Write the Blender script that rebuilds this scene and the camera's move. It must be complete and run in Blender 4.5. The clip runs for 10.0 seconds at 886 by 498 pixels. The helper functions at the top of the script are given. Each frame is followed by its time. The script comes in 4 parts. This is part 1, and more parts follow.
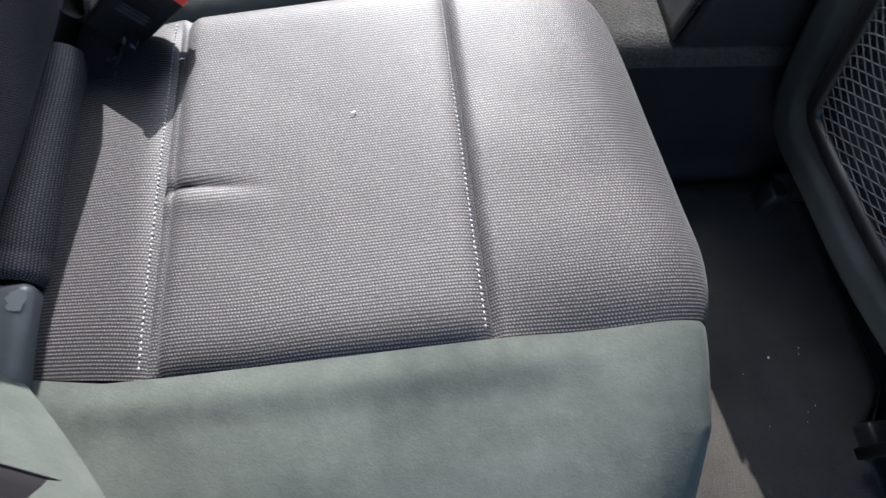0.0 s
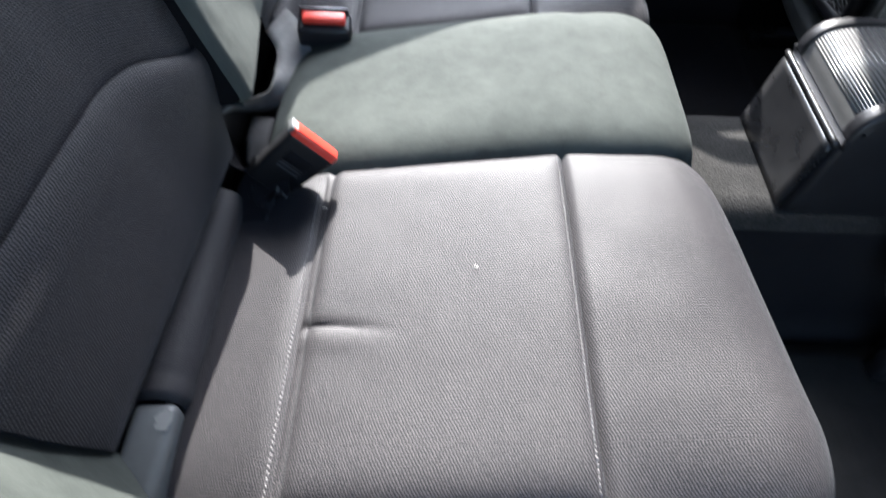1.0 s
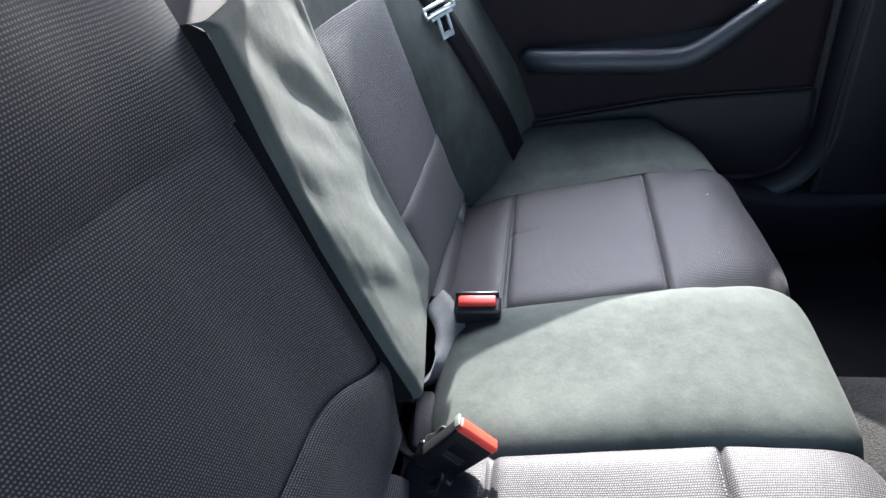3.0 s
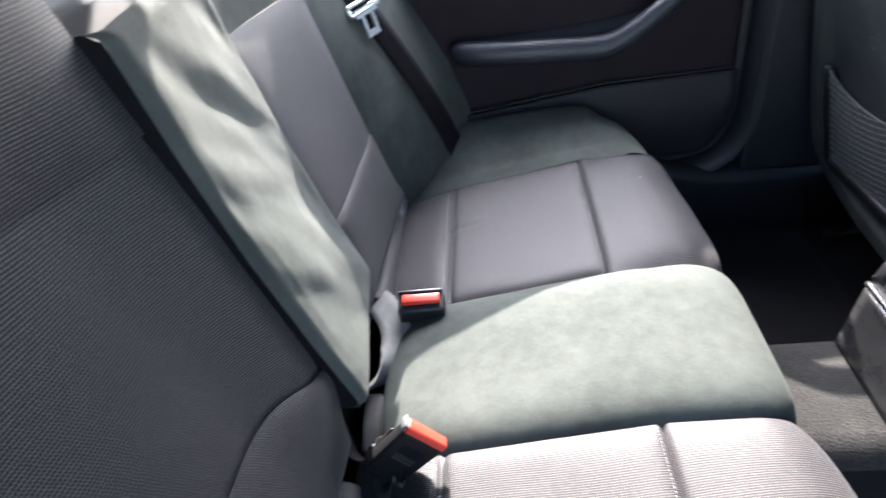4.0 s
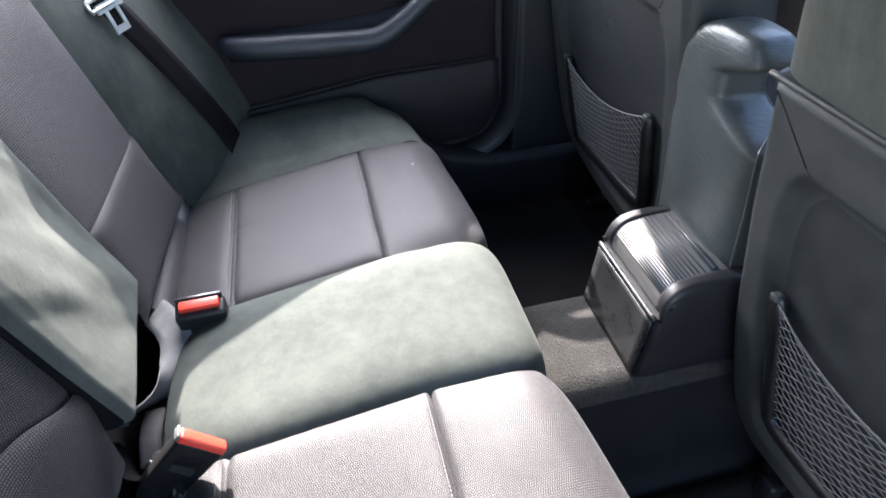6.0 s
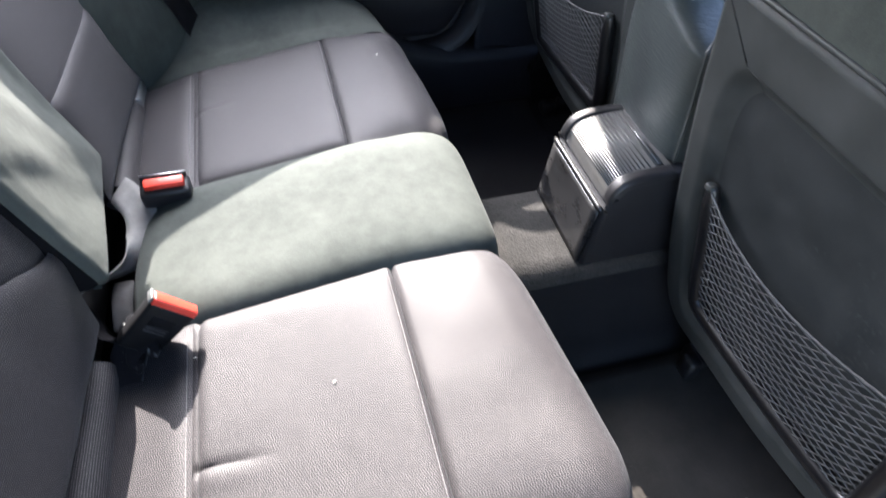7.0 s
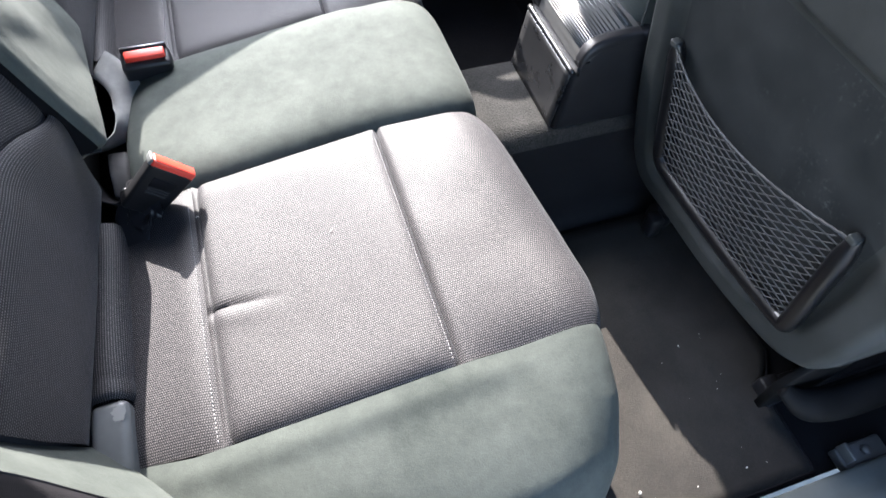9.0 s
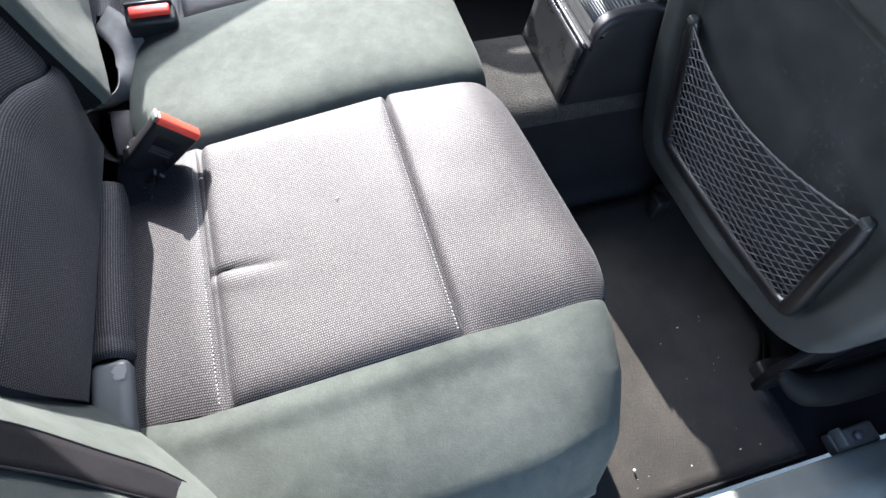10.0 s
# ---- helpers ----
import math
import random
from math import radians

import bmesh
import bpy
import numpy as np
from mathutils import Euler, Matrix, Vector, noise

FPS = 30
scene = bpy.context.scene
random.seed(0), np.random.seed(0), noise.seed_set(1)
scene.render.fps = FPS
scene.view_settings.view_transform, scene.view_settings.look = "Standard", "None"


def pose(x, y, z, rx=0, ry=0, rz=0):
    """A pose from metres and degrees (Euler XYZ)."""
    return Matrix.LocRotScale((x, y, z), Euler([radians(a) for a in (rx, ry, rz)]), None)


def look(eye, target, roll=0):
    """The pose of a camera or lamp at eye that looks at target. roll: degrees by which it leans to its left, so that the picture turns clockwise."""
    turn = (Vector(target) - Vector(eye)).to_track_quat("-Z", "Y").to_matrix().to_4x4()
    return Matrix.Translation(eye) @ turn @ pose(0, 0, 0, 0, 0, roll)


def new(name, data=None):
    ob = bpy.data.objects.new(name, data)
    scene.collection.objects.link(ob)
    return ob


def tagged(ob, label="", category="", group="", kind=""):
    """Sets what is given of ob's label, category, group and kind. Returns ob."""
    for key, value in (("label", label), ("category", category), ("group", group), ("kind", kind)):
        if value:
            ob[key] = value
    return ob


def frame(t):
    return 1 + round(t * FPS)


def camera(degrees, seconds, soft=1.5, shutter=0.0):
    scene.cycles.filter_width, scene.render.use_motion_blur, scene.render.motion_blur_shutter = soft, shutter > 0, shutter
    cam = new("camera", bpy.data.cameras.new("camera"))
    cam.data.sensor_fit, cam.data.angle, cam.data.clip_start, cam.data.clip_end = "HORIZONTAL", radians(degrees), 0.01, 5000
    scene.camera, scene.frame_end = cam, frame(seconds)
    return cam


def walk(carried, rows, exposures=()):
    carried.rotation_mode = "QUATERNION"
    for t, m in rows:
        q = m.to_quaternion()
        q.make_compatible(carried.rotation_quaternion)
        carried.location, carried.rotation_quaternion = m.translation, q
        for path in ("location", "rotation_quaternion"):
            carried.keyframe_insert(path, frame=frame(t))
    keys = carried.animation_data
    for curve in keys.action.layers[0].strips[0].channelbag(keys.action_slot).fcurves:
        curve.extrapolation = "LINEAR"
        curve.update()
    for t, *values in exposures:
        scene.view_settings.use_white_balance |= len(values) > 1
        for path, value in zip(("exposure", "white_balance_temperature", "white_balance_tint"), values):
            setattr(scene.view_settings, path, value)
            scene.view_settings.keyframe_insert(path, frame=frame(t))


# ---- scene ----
cam = camera(71.9, 10.0, shutter=0.5)
PATH = [
    (0, (-0.093, -0.633, 0.769), (0.0613, -0.1059, -0.3426), 11.6),
    (0.2, (-0.105, -0.630, 0.773), (0.0443, -0.0940, -0.3352), 11.8),
    (0.5, (-0.111, -0.628, 0.783), (-0.0069, -0.0339, -0.3005), 8.9),
    (0.8, (-0.124, -0.625, 0.803), (-0.0826, 0.0542, -0.2330), 4.8),
    (1, (-0.138, -0.621, 0.811), (-0.1222, 0.1154, -0.1867), 2.8),
    (1.3, (-0.152, -0.609, 0.840), (-0.2034, 0.1829, -0.1123), 0.9),
    (1.5, (-0.161, -0.601, 0.857), (-0.2550, 0.2273, -0.0609), -0.8),
    (1.8, (-0.170, -0.598, 0.876), (-0.3067, 0.2836, 0.0150), -3.1),
    (2, (-0.172, -0.595, 0.887), (-0.3336, 0.3074, 0.0520), -4.8),
    (2.2, (-0.177, -0.589, 0.903), (-0.3371, 0.3450, 0.1036), -5.7),
    (2.5, (-0.182, -0.583, 0.929), (-0.3700, 0.3920, 0.1861), -6.2),
    (2.7, (-0.179, -0.582, 0.938), (-0.4078, 0.3994, 0.2155), -8.4),
    (3.8, (-0.167, -0.580, 0.949), (-0.3684, 0.3935, 0.2076), -10.4),
    (4, (-0.153, -0.572, 0.942), (-0.2930, 0.4097, 0.1967), -9.6),
    (4.2, (-0.145, -0.571, 0.945), (-0.2596, 0.4111, 0.1972), -9.8),
    (4.5, (-0.126, -0.562, 0.950), (-0.1837, 0.4214, 0.1971), -8.4),
    (5, (-0.097, -0.570, 0.954), (-0.0563, 0.4222, 0.2111), -6.7),
    (5.3, (-0.079, -0.574, 0.954), (0.0130, 0.4124, 0.2078), -5.9),
    (5.5, (-0.064, -0.579, 0.951), (0.0622, 0.3957, 0.1957), -5.6),
    (5.7, (-0.059, -0.587, 0.956), (0.0951, 0.3716, 0.1845), -5.0),
    (6.8, (-0.089, -0.645, 0.950), (0.1425, 0.1937, 0.0660), 0.9),
    (7, (-0.086, -0.659, 0.954), (0.1529, 0.1394, 0.0361), 2.2),
    (7.3, (-0.089, -0.677, 0.962), (0.1927, 0.0671, 0.0110), 2.5),
    (7.5, (-0.091, -0.687, 0.968), (0.1843, 0.0395, 0.0014), 3.4),
    (7.7, (-0.100, -0.704, 0.965), (0.1621, 0.0097, -0.0140), 3.3),
    (8, (-0.104, -0.716, 0.968), (0.1363, -0.0215, -0.0314), 2.4),
    (8.5, (-0.112, -0.732, 0.967), (0.1334, -0.0577, -0.0448), 2.6),
    (9, (-0.127, -0.738, 0.961), (0.1274, -0.1038, -0.0739), 4.5),
    (9.5, (-0.136, -0.742, 0.952), (0.1255, -0.1311, -0.0953), 6.4),
    (10, (-0.144, -0.739, 0.948), (0.1144, -0.1422, -0.1076), 7.9),
]
walk(cam, [(t, look(eye, target, roll)) for t, eye, target, roll in PATH],
     exposures=[(0, 2.30, 6100, 11), (1.0, 2.48, 6120, 11), (2.5, 2.66, 6080, 11), (4.2, 3.18, 6480, 15), (5.5, 3.18, 6500, 15), (7.5, 3.14, 6500, 15), (10, 2.97, 6200, 12)])

# ---- light ----
SUN = Vector((-0.048, 1.0, 0.62)).normalized()
world = bpy.data.worlds.new("sky")
scene.world = world
world.use_nodes = True
wn = world.node_tree.nodes
sky = wn.new("ShaderNodeTexSky")
sky.sky_type = "NISHITA"
sky.sun_disc = False
sky.sun_elevation = math.asin(SUN.z)
sky.sun_rotation = math.atan2(SUN.x, SUN.y)
world.node_tree.links.new(sky.outputs[0], wn["Background"].inputs[0])
wn["Background"].inputs[1].default_value = 0.112
sun = new("sun", bpy.data.lights.new("sun", "SUN"))
sun.data.energy = 5.0
sun.data.angle = radians(0.53)
sun.data.color = (1.0, 0.95, 0.87)
sun.matrix_world = look(SUN * 10, (0, 0, 0))
# sky light in the opening of the rear window
back_glow = new("rear_window_light", bpy.data.lights.new("rear_window_light", "AREA"))
back_glow.data.shape = "RECTANGLE"
back_glow.data.size, back_glow.data.size_y = 1.0, 0.30
back_glow.data.energy = 0.42
back_glow.data.color = (0.94, 0.97, 1.0)
back_glow.matrix_world = look((-0.80, 0.0, 1.03), (0.45, 0.0, 0.62))
# sky light in the opening of the closed door's window
glow = new("window_light", bpy.data.lights.new("window_light", "AREA"))
glow.data.shape = "RECTANGLE"
glow.data.size, glow.data.size_y = 0.62, 0.34
glow.data.energy = 1.27
glow.data.spread = radians(84)
glow.data.color = (0.91, 0.94, 1.0)
glow.matrix_world = look((-0.14, 0.70, 0.95), (-0.10, 0.05, 0.40))


# ---- materials ----
def nodes_of(name):
    m = bpy.data.materials.new(name)
    m.use_nodes = True
    n, l = m.node_tree.nodes, m.node_tree.links
    return m, n, l, n["Principled BSDF"]


def math_node(n, l, op, a, b=None, c=None):
    k = n.new("ShaderNodeMath")
    k.operation = op
    for i, v in enumerate((a, b, c)):
        if v is None:
            continue
        if isinstance(v, (int, float)):
            k.inputs[i].default_value = v
        else:
            l.new(v, k.inputs[i])
    return k.outputs[0]


def noise_node(n, l, vec, scale, detail=3.0, rough=0.55):
    k = n.new("ShaderNodeTexNoise")
    k.inputs["Scale"].default_value = scale
    k.inputs["Detail"].default_value = detail
    k.inputs["Roughness"].default_value = rough
    l.new(vec, k.inputs["Vector"])
    return k.outputs["Fac"]


def ramp(n, l, fac, lo, hi, ca, cb):
    r = n.new("ShaderNodeValToRGB")
    r.color_ramp.elements[0].position, r.color_ramp.elements[1].position = lo, hi
    r.color_ramp.elements[0].color, r.color_ramp.elements[1].color = (*ca, 1), (*cb, 1)
    l.new(fac, r.inputs[0])
    return r.outputs[0]


def mix_col(n, l, fac, a, b, blend="MIX"):
    k = n.new("ShaderNodeMix")
    k.data_type, k.blend_type = "RGBA", blend
    for sock, v in ((k.inputs[0], fac), (k.inputs[6], a), (k.inputs[7], b)):
        if isinstance(v, (int, float)):
            sock.default_value = v
        elif isinstance(v, tuple):
            sock.default_value = (*v, 1)
        else:
            l.new(v, sock)
    return k.outputs[2]


def bump(n, l, height, strength, distance, normal=None):
    k = n.new("ShaderNodeBump")
    k.inputs["Strength"].default_value = strength
    k.inputs["Distance"].default_value = distance
    l.new(height, k.inputs["Height"])
    if normal:
        l.new(normal, k.inputs["Normal"])
    return k.outputs[0]


def coords(n, kind="Object"):
    return n.new("ShaderNodeTexCoord").outputs[kind]


def woven(name, dark, light, gloss=0.55):
    """Black upholstery cloth with rows of pale staggered threads."""
    m, n, l, b = nodes_of(name)
    uv = coords(n, "UV")
    sep = n.new("ShaderNodeSeparateXYZ")
    l.new(uv, sep.inputs[0])
    drift = math_node(n, l, "MULTIPLY", noise_node(n, l, coords(n), 7.0, 1.0), 0.012)
    pull = math_node(n, l, "MULTIPLY", noise_node(n, l, coords(n), 6.0, 1.0), 0.010)
    u = math_node(n, l, "DIVIDE", math_node(n, l, "ADD", sep.outputs[0], drift), 0.0027)
    v = math_node(n, l, "DIVIDE", math_node(n, l, "ADD", sep.outputs[1], pull), 0.0029)
    row = math_node(n, l, "FLOOR", v)
    odd = math_node(n, l, "MULTIPLY", math_node(n, l, "MODULO", row, 2.0), 0.5)
    slip = n.new("ShaderNodeTexWhiteNoise")
    slip.noise_dimensions = "1D"
    l.new(row, slip.inputs["W"])
    shift = math_node(n, l, "ADD", odd, math_node(n, l, "MULTIPLY", slip.outputs["Value"], 0.30))
    fu = math_node(n, l, "FRACT", math_node(n, l, "ADD", u, shift))
    fv = math_node(n, l, "FRACT", v)
    du = math_node(n, l, "ABSOLUTE", math_node(n, l, "SUBTRACT", fu, 0.5))
    dv = math_node(n, l, "ABSOLUTE", math_node(n, l, "SUBTRACT", fv, 0.5))
    hu = math_node(n, l, "MULTIPLY", du, du)
    hv = math_node(n, l, "MULTIPLY", dv, dv)
    e = math_node(n, l, "ADD", math_node(n, l, "MULTIPLY", hu, 3.0), math_node(n, l, "MULTIPLY", hv, 5.5))
    h = math_node(n, l, "SUBTRACT", 1.0, e)
    h.node.use_clamp = True
    obj = coords(n)
    big = noise_node(n, l, obj, 9.0, 4.0)
    fine = noise_node(n, l, obj, 420.0, 2.0)
    thread = math_node(n, l, "MULTIPLY", h, math_node(n, l, "ADD", 0.55, math_node(n, l, "MULTIPLY", fine, 0.8)))
    col = ramp(n, l, thread, 0.44, 0.92, dark, light)
    tint = ramp(n, l, big, 0.3, 0.7, (0.86, 0.86, 0.88), (1.0, 1.0, 1.0))
    l.new(mix_col(n, l, 1.0, col, tint, "MULTIPLY"), b.inputs["Base Color"])
    b.inputs["Roughness"].default_value = gloss
    b.inputs["Sheen Weight"].default_value = 0.04
    b.inputs["Sheen Tint"].default_value = (0.88, 0.93, 1.0, 1)
    b.inputs["Specular IOR Level"].default_value = 0.28
    b.inputs["Sheen Roughness"].default_value = 0.5
    low = bump(n, l, big, 0.05, 0.004)
    l.new(bump(n, l, h, 0.35, 0.0004, low), b.inputs["Normal"])
    return m


def suede(name, dark, light):
    """Brushed alcantara: soft nap with darker rubbed patches."""
    m, n, l, b = nodes_of(name)
    obj = coords(n)
    wide = noise_node(n, l, obj, 9.0, 2.0, 0.5)
    big = noise_node(n, l, obj, 38.0, 6.0, 0.66)
    fine = noise_node(n, l, obj, 620.0, 3.0)
    nap = n.new("ShaderNodeMapping")
    nap.inputs["Scale"].default_value = (55.0, 55.0, 9.0)
    l.new(obj, nap.inputs[0])
    brushed = noise_node(n, l, nap.outputs[0], 1.0, 4.0, 0.6)
    mixed = math_node(n, l, "ADD", math_node(n, l, "MULTIPLY", big, 0.26), math_node(n, l, "MULTIPLY", wide, 0.40))
    mixed = math_node(n, l, "ADD", mixed, math_node(n, l, "MULTIPLY", brushed, 0.18))
    fac = math_node(n, l, "ADD", mixed, math_node(n, l, "MULTIPLY", fine, 0.18))
    l.new(ramp(n, l, fac, 0.29, 0.75, dark, light), b.inputs["Base Color"])
    b.inputs["Roughness"].default_value = 0.9
    b.inputs["Specular IOR Level"].default_value = 0.2
    b.inputs["Sheen Weight"].default_value = 0.03
    b.inputs["Sheen Roughness"].default_value = 0.4
    b.inputs["Sheen Tint"].default_value = (0.92, 0.97, 0.93, 1)
    low = bump(n, l, big, 0.25, 0.003)
    l.new(bump(n, l, fine, 0.35, 0.0006, low), b.inputs["Normal"])
    return m


def plastic(name, col, rough=0.45, grain=900.0, depth=0.0003, scuff=0.06, shine=0.5, smudge=0.0):
    m, n, l, b = nodes_of(name)
    obj = coords(n)
    big = noise_node(n, l, obj, 18.0, 5.0, 0.6)
    fine = noise_node(n, l, obj, grain, 2.0)
    hi = tuple(min(1.0, c + scuff * 0.35) for c in col)
    b.inputs["Specular IOR Level"].default_value = shine
    tone = ramp(n, l, big, 0.35, 0.75, col, hi)
    if smudge:
        marks = math_node(n, l, "MULTIPLY", noise_node(n, l, obj, 11.0, 6.0, 0.72), noise_node(n, l, obj, 150.0, 4.0, 0.7))
        pale = ramp(n, l, marks, 0.32, 0.46, (0, 0, 0), (1, 1, 1))
        tone = mix_col(n, l, pale, tone, tuple(c + smudge for c in col))
    l.new(tone, b.inputs["Base Color"])
    l.new(math_node(n, l, "ADD", rough - 0.06, math_node(n, l, "MULTIPLY", big, 0.16)), b.inputs["Roughness"])
    l.new(bump(n, l, fine, 0.3, depth), b.inputs["Normal"])
    return m


def leather(name, col, rough=0.4):
    m, n, l, b = nodes_of(name)
    obj = coords(n)
    big = noise_node(n, l, obj, 12.0, 4.0)
    cell = n.new("ShaderNodeTexVoronoi")
    cell.inputs["Scale"].default_value = 420.0
    l.new(obj, cell.inputs["Vector"])
    stretch = n.new("ShaderNodeMapping")
    stretch.inputs["Scale"].default_value = (60.0, 60.0, 320.0)
    l.new(obj, stretch.inputs[0])
    wrinkle = noise_node(n, l, stretch.outputs[0], 1.0, 3.0)
    l.new(ramp(n, l, big, 0.3, 0.7, col, tuple(c * 1.5 for c in col)), b.inputs["Base Color"])
    b.inputs["Roughness"].default_value = rough
    low = bump(n, l, wrinkle, 0.45, 0.0022)
    l.new(bump(n, l, cell.outputs["Distance"], 0.4, 0.0004, low), b.inputs["Normal"])
    return m


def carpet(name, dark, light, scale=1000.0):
    m, n, l, b = nodes_of(name)
    obj = coords(n)
    big = noise_node(n, l, obj, 7.0, 6.0, 0.65)
    fine = noise_node(n, l, obj, scale, 2.0)
    fac = math_node(n, l, "ADD", math_node(n, l, "MULTIPLY", big, 0.6), math_node(n, l, "MULTIPLY", fine, 0.45))
    l.new(ramp(n, l, fac, 0.3, 0.75, dark, light), b.inputs["Base Color"])
    b.inputs["Roughness"].default_value = 0.95
    b.inputs["Specular IOR Level"].default_value = 0.1
    b.inputs["Sheen Weight"].default_value = 0.04
    l.new(bump(n, l, fine, 0.8, 0.002), b.inputs["Normal"])
    return m


def webbing(name, col):
    m, n, l, b = nodes_of(name)
    uv = coords(n, "UV")
    sep = n.new("ShaderNodeSeparateXYZ")
    l.new(uv, sep.inputs[0])
    a = math_node(n, l, "SINE", math_node(n, l, "MULTIPLY", sep.outputs[0], 4200.0))
    c = math_node(n, l, "SINE", math_node(n, l, "MULTIPLY", sep.outputs[1], 2400.0))
    h = math_node(n, l, "MULTIPLY", a, c)
    big = noise_node(n, l, coords(n), 30.0, 3.0)
    l.new(ramp(n, l, big, 0.3, 0.7, col, tuple(x * 1.6 for x in col)), b.inputs["Base Color"])
    b.inputs["Roughness"].default_value = 0.75
    b.inputs["Specular IOR Level"].default_value = 0.12
    l.new(bump(n, l, h, 0.35, 0.0004), b.inputs["Normal"])
    return m


def metal(name, col, rough=0.3):
    m, n, l, b = nodes_of(name)
    big = noise_node(n, l, coords(n), 60.0, 4.0)
    l.new(ramp(n, l, big, 0.3, 0.7, col, tuple(min(1, x * 1.2) for x in col)), b.inputs["Base Color"])
    b.inputs["Metallic"].default_value = 1.0
    b.inputs["Roughness"].default_value = rough
    return m


FRAMEBLACK = plastic("pocket_frame_plastic", (0.005, 0.005, 0.006), 0.28, 700.0, 0.0001, 0.01)
CLOTH = woven("woven_cloth", (0.0072, 0.0068, 0.0078), (0.1150, 0.1040, 0.1055), 0.62)
SUEDE = suede("suede", (0.0210, 0.0258, 0.0230), (0.0750, 0.0825, 0.0742))
FOAM = plastic("foam_backing", (0.012, 0.012, 0.014), 0.9)
BLACK = plastic("black_plastic", (0.009, 0.009, 0.011), 0.42, 900.0, 0.0003, 0.02, 0.35)
PANEL = plastic("dark_back_panel", (0.0125, 0.0150, 0.0160), 0.62, 1400.0, 0.0006, 0.04, 0.3, 0.05)
GLOSS = plastic("polished_black_plastic", (0.010, 0.010, 0.011), 0.26, 500.0, 0.0001)
LID = plastic("satin_grey_roller_lid", (0.055, 0.055, 0.054), 0.33, 500.0, 0.0001, 0.06, 0.6)
SHELL = plastic("grained_grey_shell", (0.024, 0.027, 0.0265), 0.5, 1200.0, 0.0006, 0.06, 0.35)
DOORCARD = plastic("door_cloth_card", (0.0105, 0.0070, 0.0100), 0.75, 900.0, 0.0005, 0.012, 0.2)
DOORLOW = plastic("door_lower_card", (0.0075, 0.0072, 0.0100), 0.6, 1100.0, 0.0005, 0.015, 0.3)
PULL = leather("soft_touch_vinyl", (0.011, 0.014, 0.020), 0.46)
HIDE = leather("armrest_leather", (0.045, 0.051, 0.050), 0.34)
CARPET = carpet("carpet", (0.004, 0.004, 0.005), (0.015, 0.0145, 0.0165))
TRIM = plastic("blue_black_trim", (0.0105, 0.0115, 0.0155), 0.5, 900.0, 0.0004, 0.012, 0.4)
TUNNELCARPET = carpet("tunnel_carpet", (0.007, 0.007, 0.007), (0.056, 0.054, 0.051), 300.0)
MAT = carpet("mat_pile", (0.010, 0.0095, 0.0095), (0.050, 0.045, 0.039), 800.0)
BELT = webbing("belt_webbing", (0.0050, 0.0045, 0.0055))
# lighter copy of the black webbing: light on the short stalk, put into its colour
BELTPALER = webbing("lightened_belt_webbing", (0.032, 0.031, 0.031))
# black webbing painted pale, as if the sun reached the strap in the gap
BELTLIT = webbing("sunlit_belt_webbing", (0.13, 0.128, 0.122))
RED = plastic("red_button", (0.62, 0.035, 0.015), 0.35, 300.0, 0.0001, 0.1)
STEEL = metal("zinc_steel", (0.80, 0.81, 0.80), 0.42)
SIDECLOTH = plastic("black_side_cloth", (0.0050, 0.0050, 0.0058), 0.9, 900.0, 0.0004, 0.004, 0.06)
THREAD = plastic("pale_thread", (0.18, 0.17, 0.17), 0.7)
BUCKLE = plastic("buckle_plastic", (0.0055, 0.0055, 0.0065), 0.42, 700.0, 0.0002, 0.012, 0.22)
LINER = carpet("roof_liner", (0.07, 0.07, 0.07), (0.11, 0.11, 0.11))
# assumed pale ground colour, raised to throw more light into the car
BOUNCEGROUND = carpet("concrete", (0.40, 0.39, 0.37), (0.54, 0.53, 0.50), 300.0)
NETCORD = plastic("net_cord", (0.065, 0.066, 0.069), 0.5)
HINGE = plastic("grey_hinge_plastic", (0.085, 0.089, 0.088), 0.34, 400.0, 0.0001, 0.12)
SILLPAINT = plastic("silver_grey_sill_paint", (0.12, 0.135, 0.14), 0.4)
SILL = plastic("pale_grey_sill", (0.105, 0.113, 0.104), 0.65, 500.0, 0.0003, 0.08, 0.2)
RAILSTEEL = plastic("dull_rail_steel", (0.040, 0.039, 0.038), 0.5, 300.0, 0.0003, 0.15)
DEEP = plastic("deep_black_plastic", (0.0035, 0.0035, 0.004), 0.62, 700.0, 0.0002, 0.008, 0.10)
SCUFF = plastic("rubbed_plastic", (0.20, 0.20, 0.19), 0.6)
LINT = plastic("pale_grit", (0.55, 0.53, 0.48), 0.8)


# ---- mesh helpers ----
def part(name, bm, material, parent=None, label="", smooth=True):
    """Links a bmesh as one mesh object, under a thing or a part."""
    me = bpy.data.meshes.new(name)
    bmesh.ops.recalc_face_normals(bm, faces=bm.faces)
    for f in bm.faces:
        f.smooth = smooth
    bm.to_mesh(me)
    bm.free()
    me.materials.append(material)
    ob = new(name, me)
    if parent:
        ob.parent = parent
    if label:
        ob["label"] = label
    return ob


def thing(name, label, category, group="", kind="", at=(0, 0, 0)):
    ob = new(name)
    ob.empty_display_size = 0.02
    ob.location = at
    return tagged(ob, label, category, group, kind)


def sharpen(ob, degrees=40):
    ob.data.set_sharp_from_angle(angle=radians(degrees))
    return ob


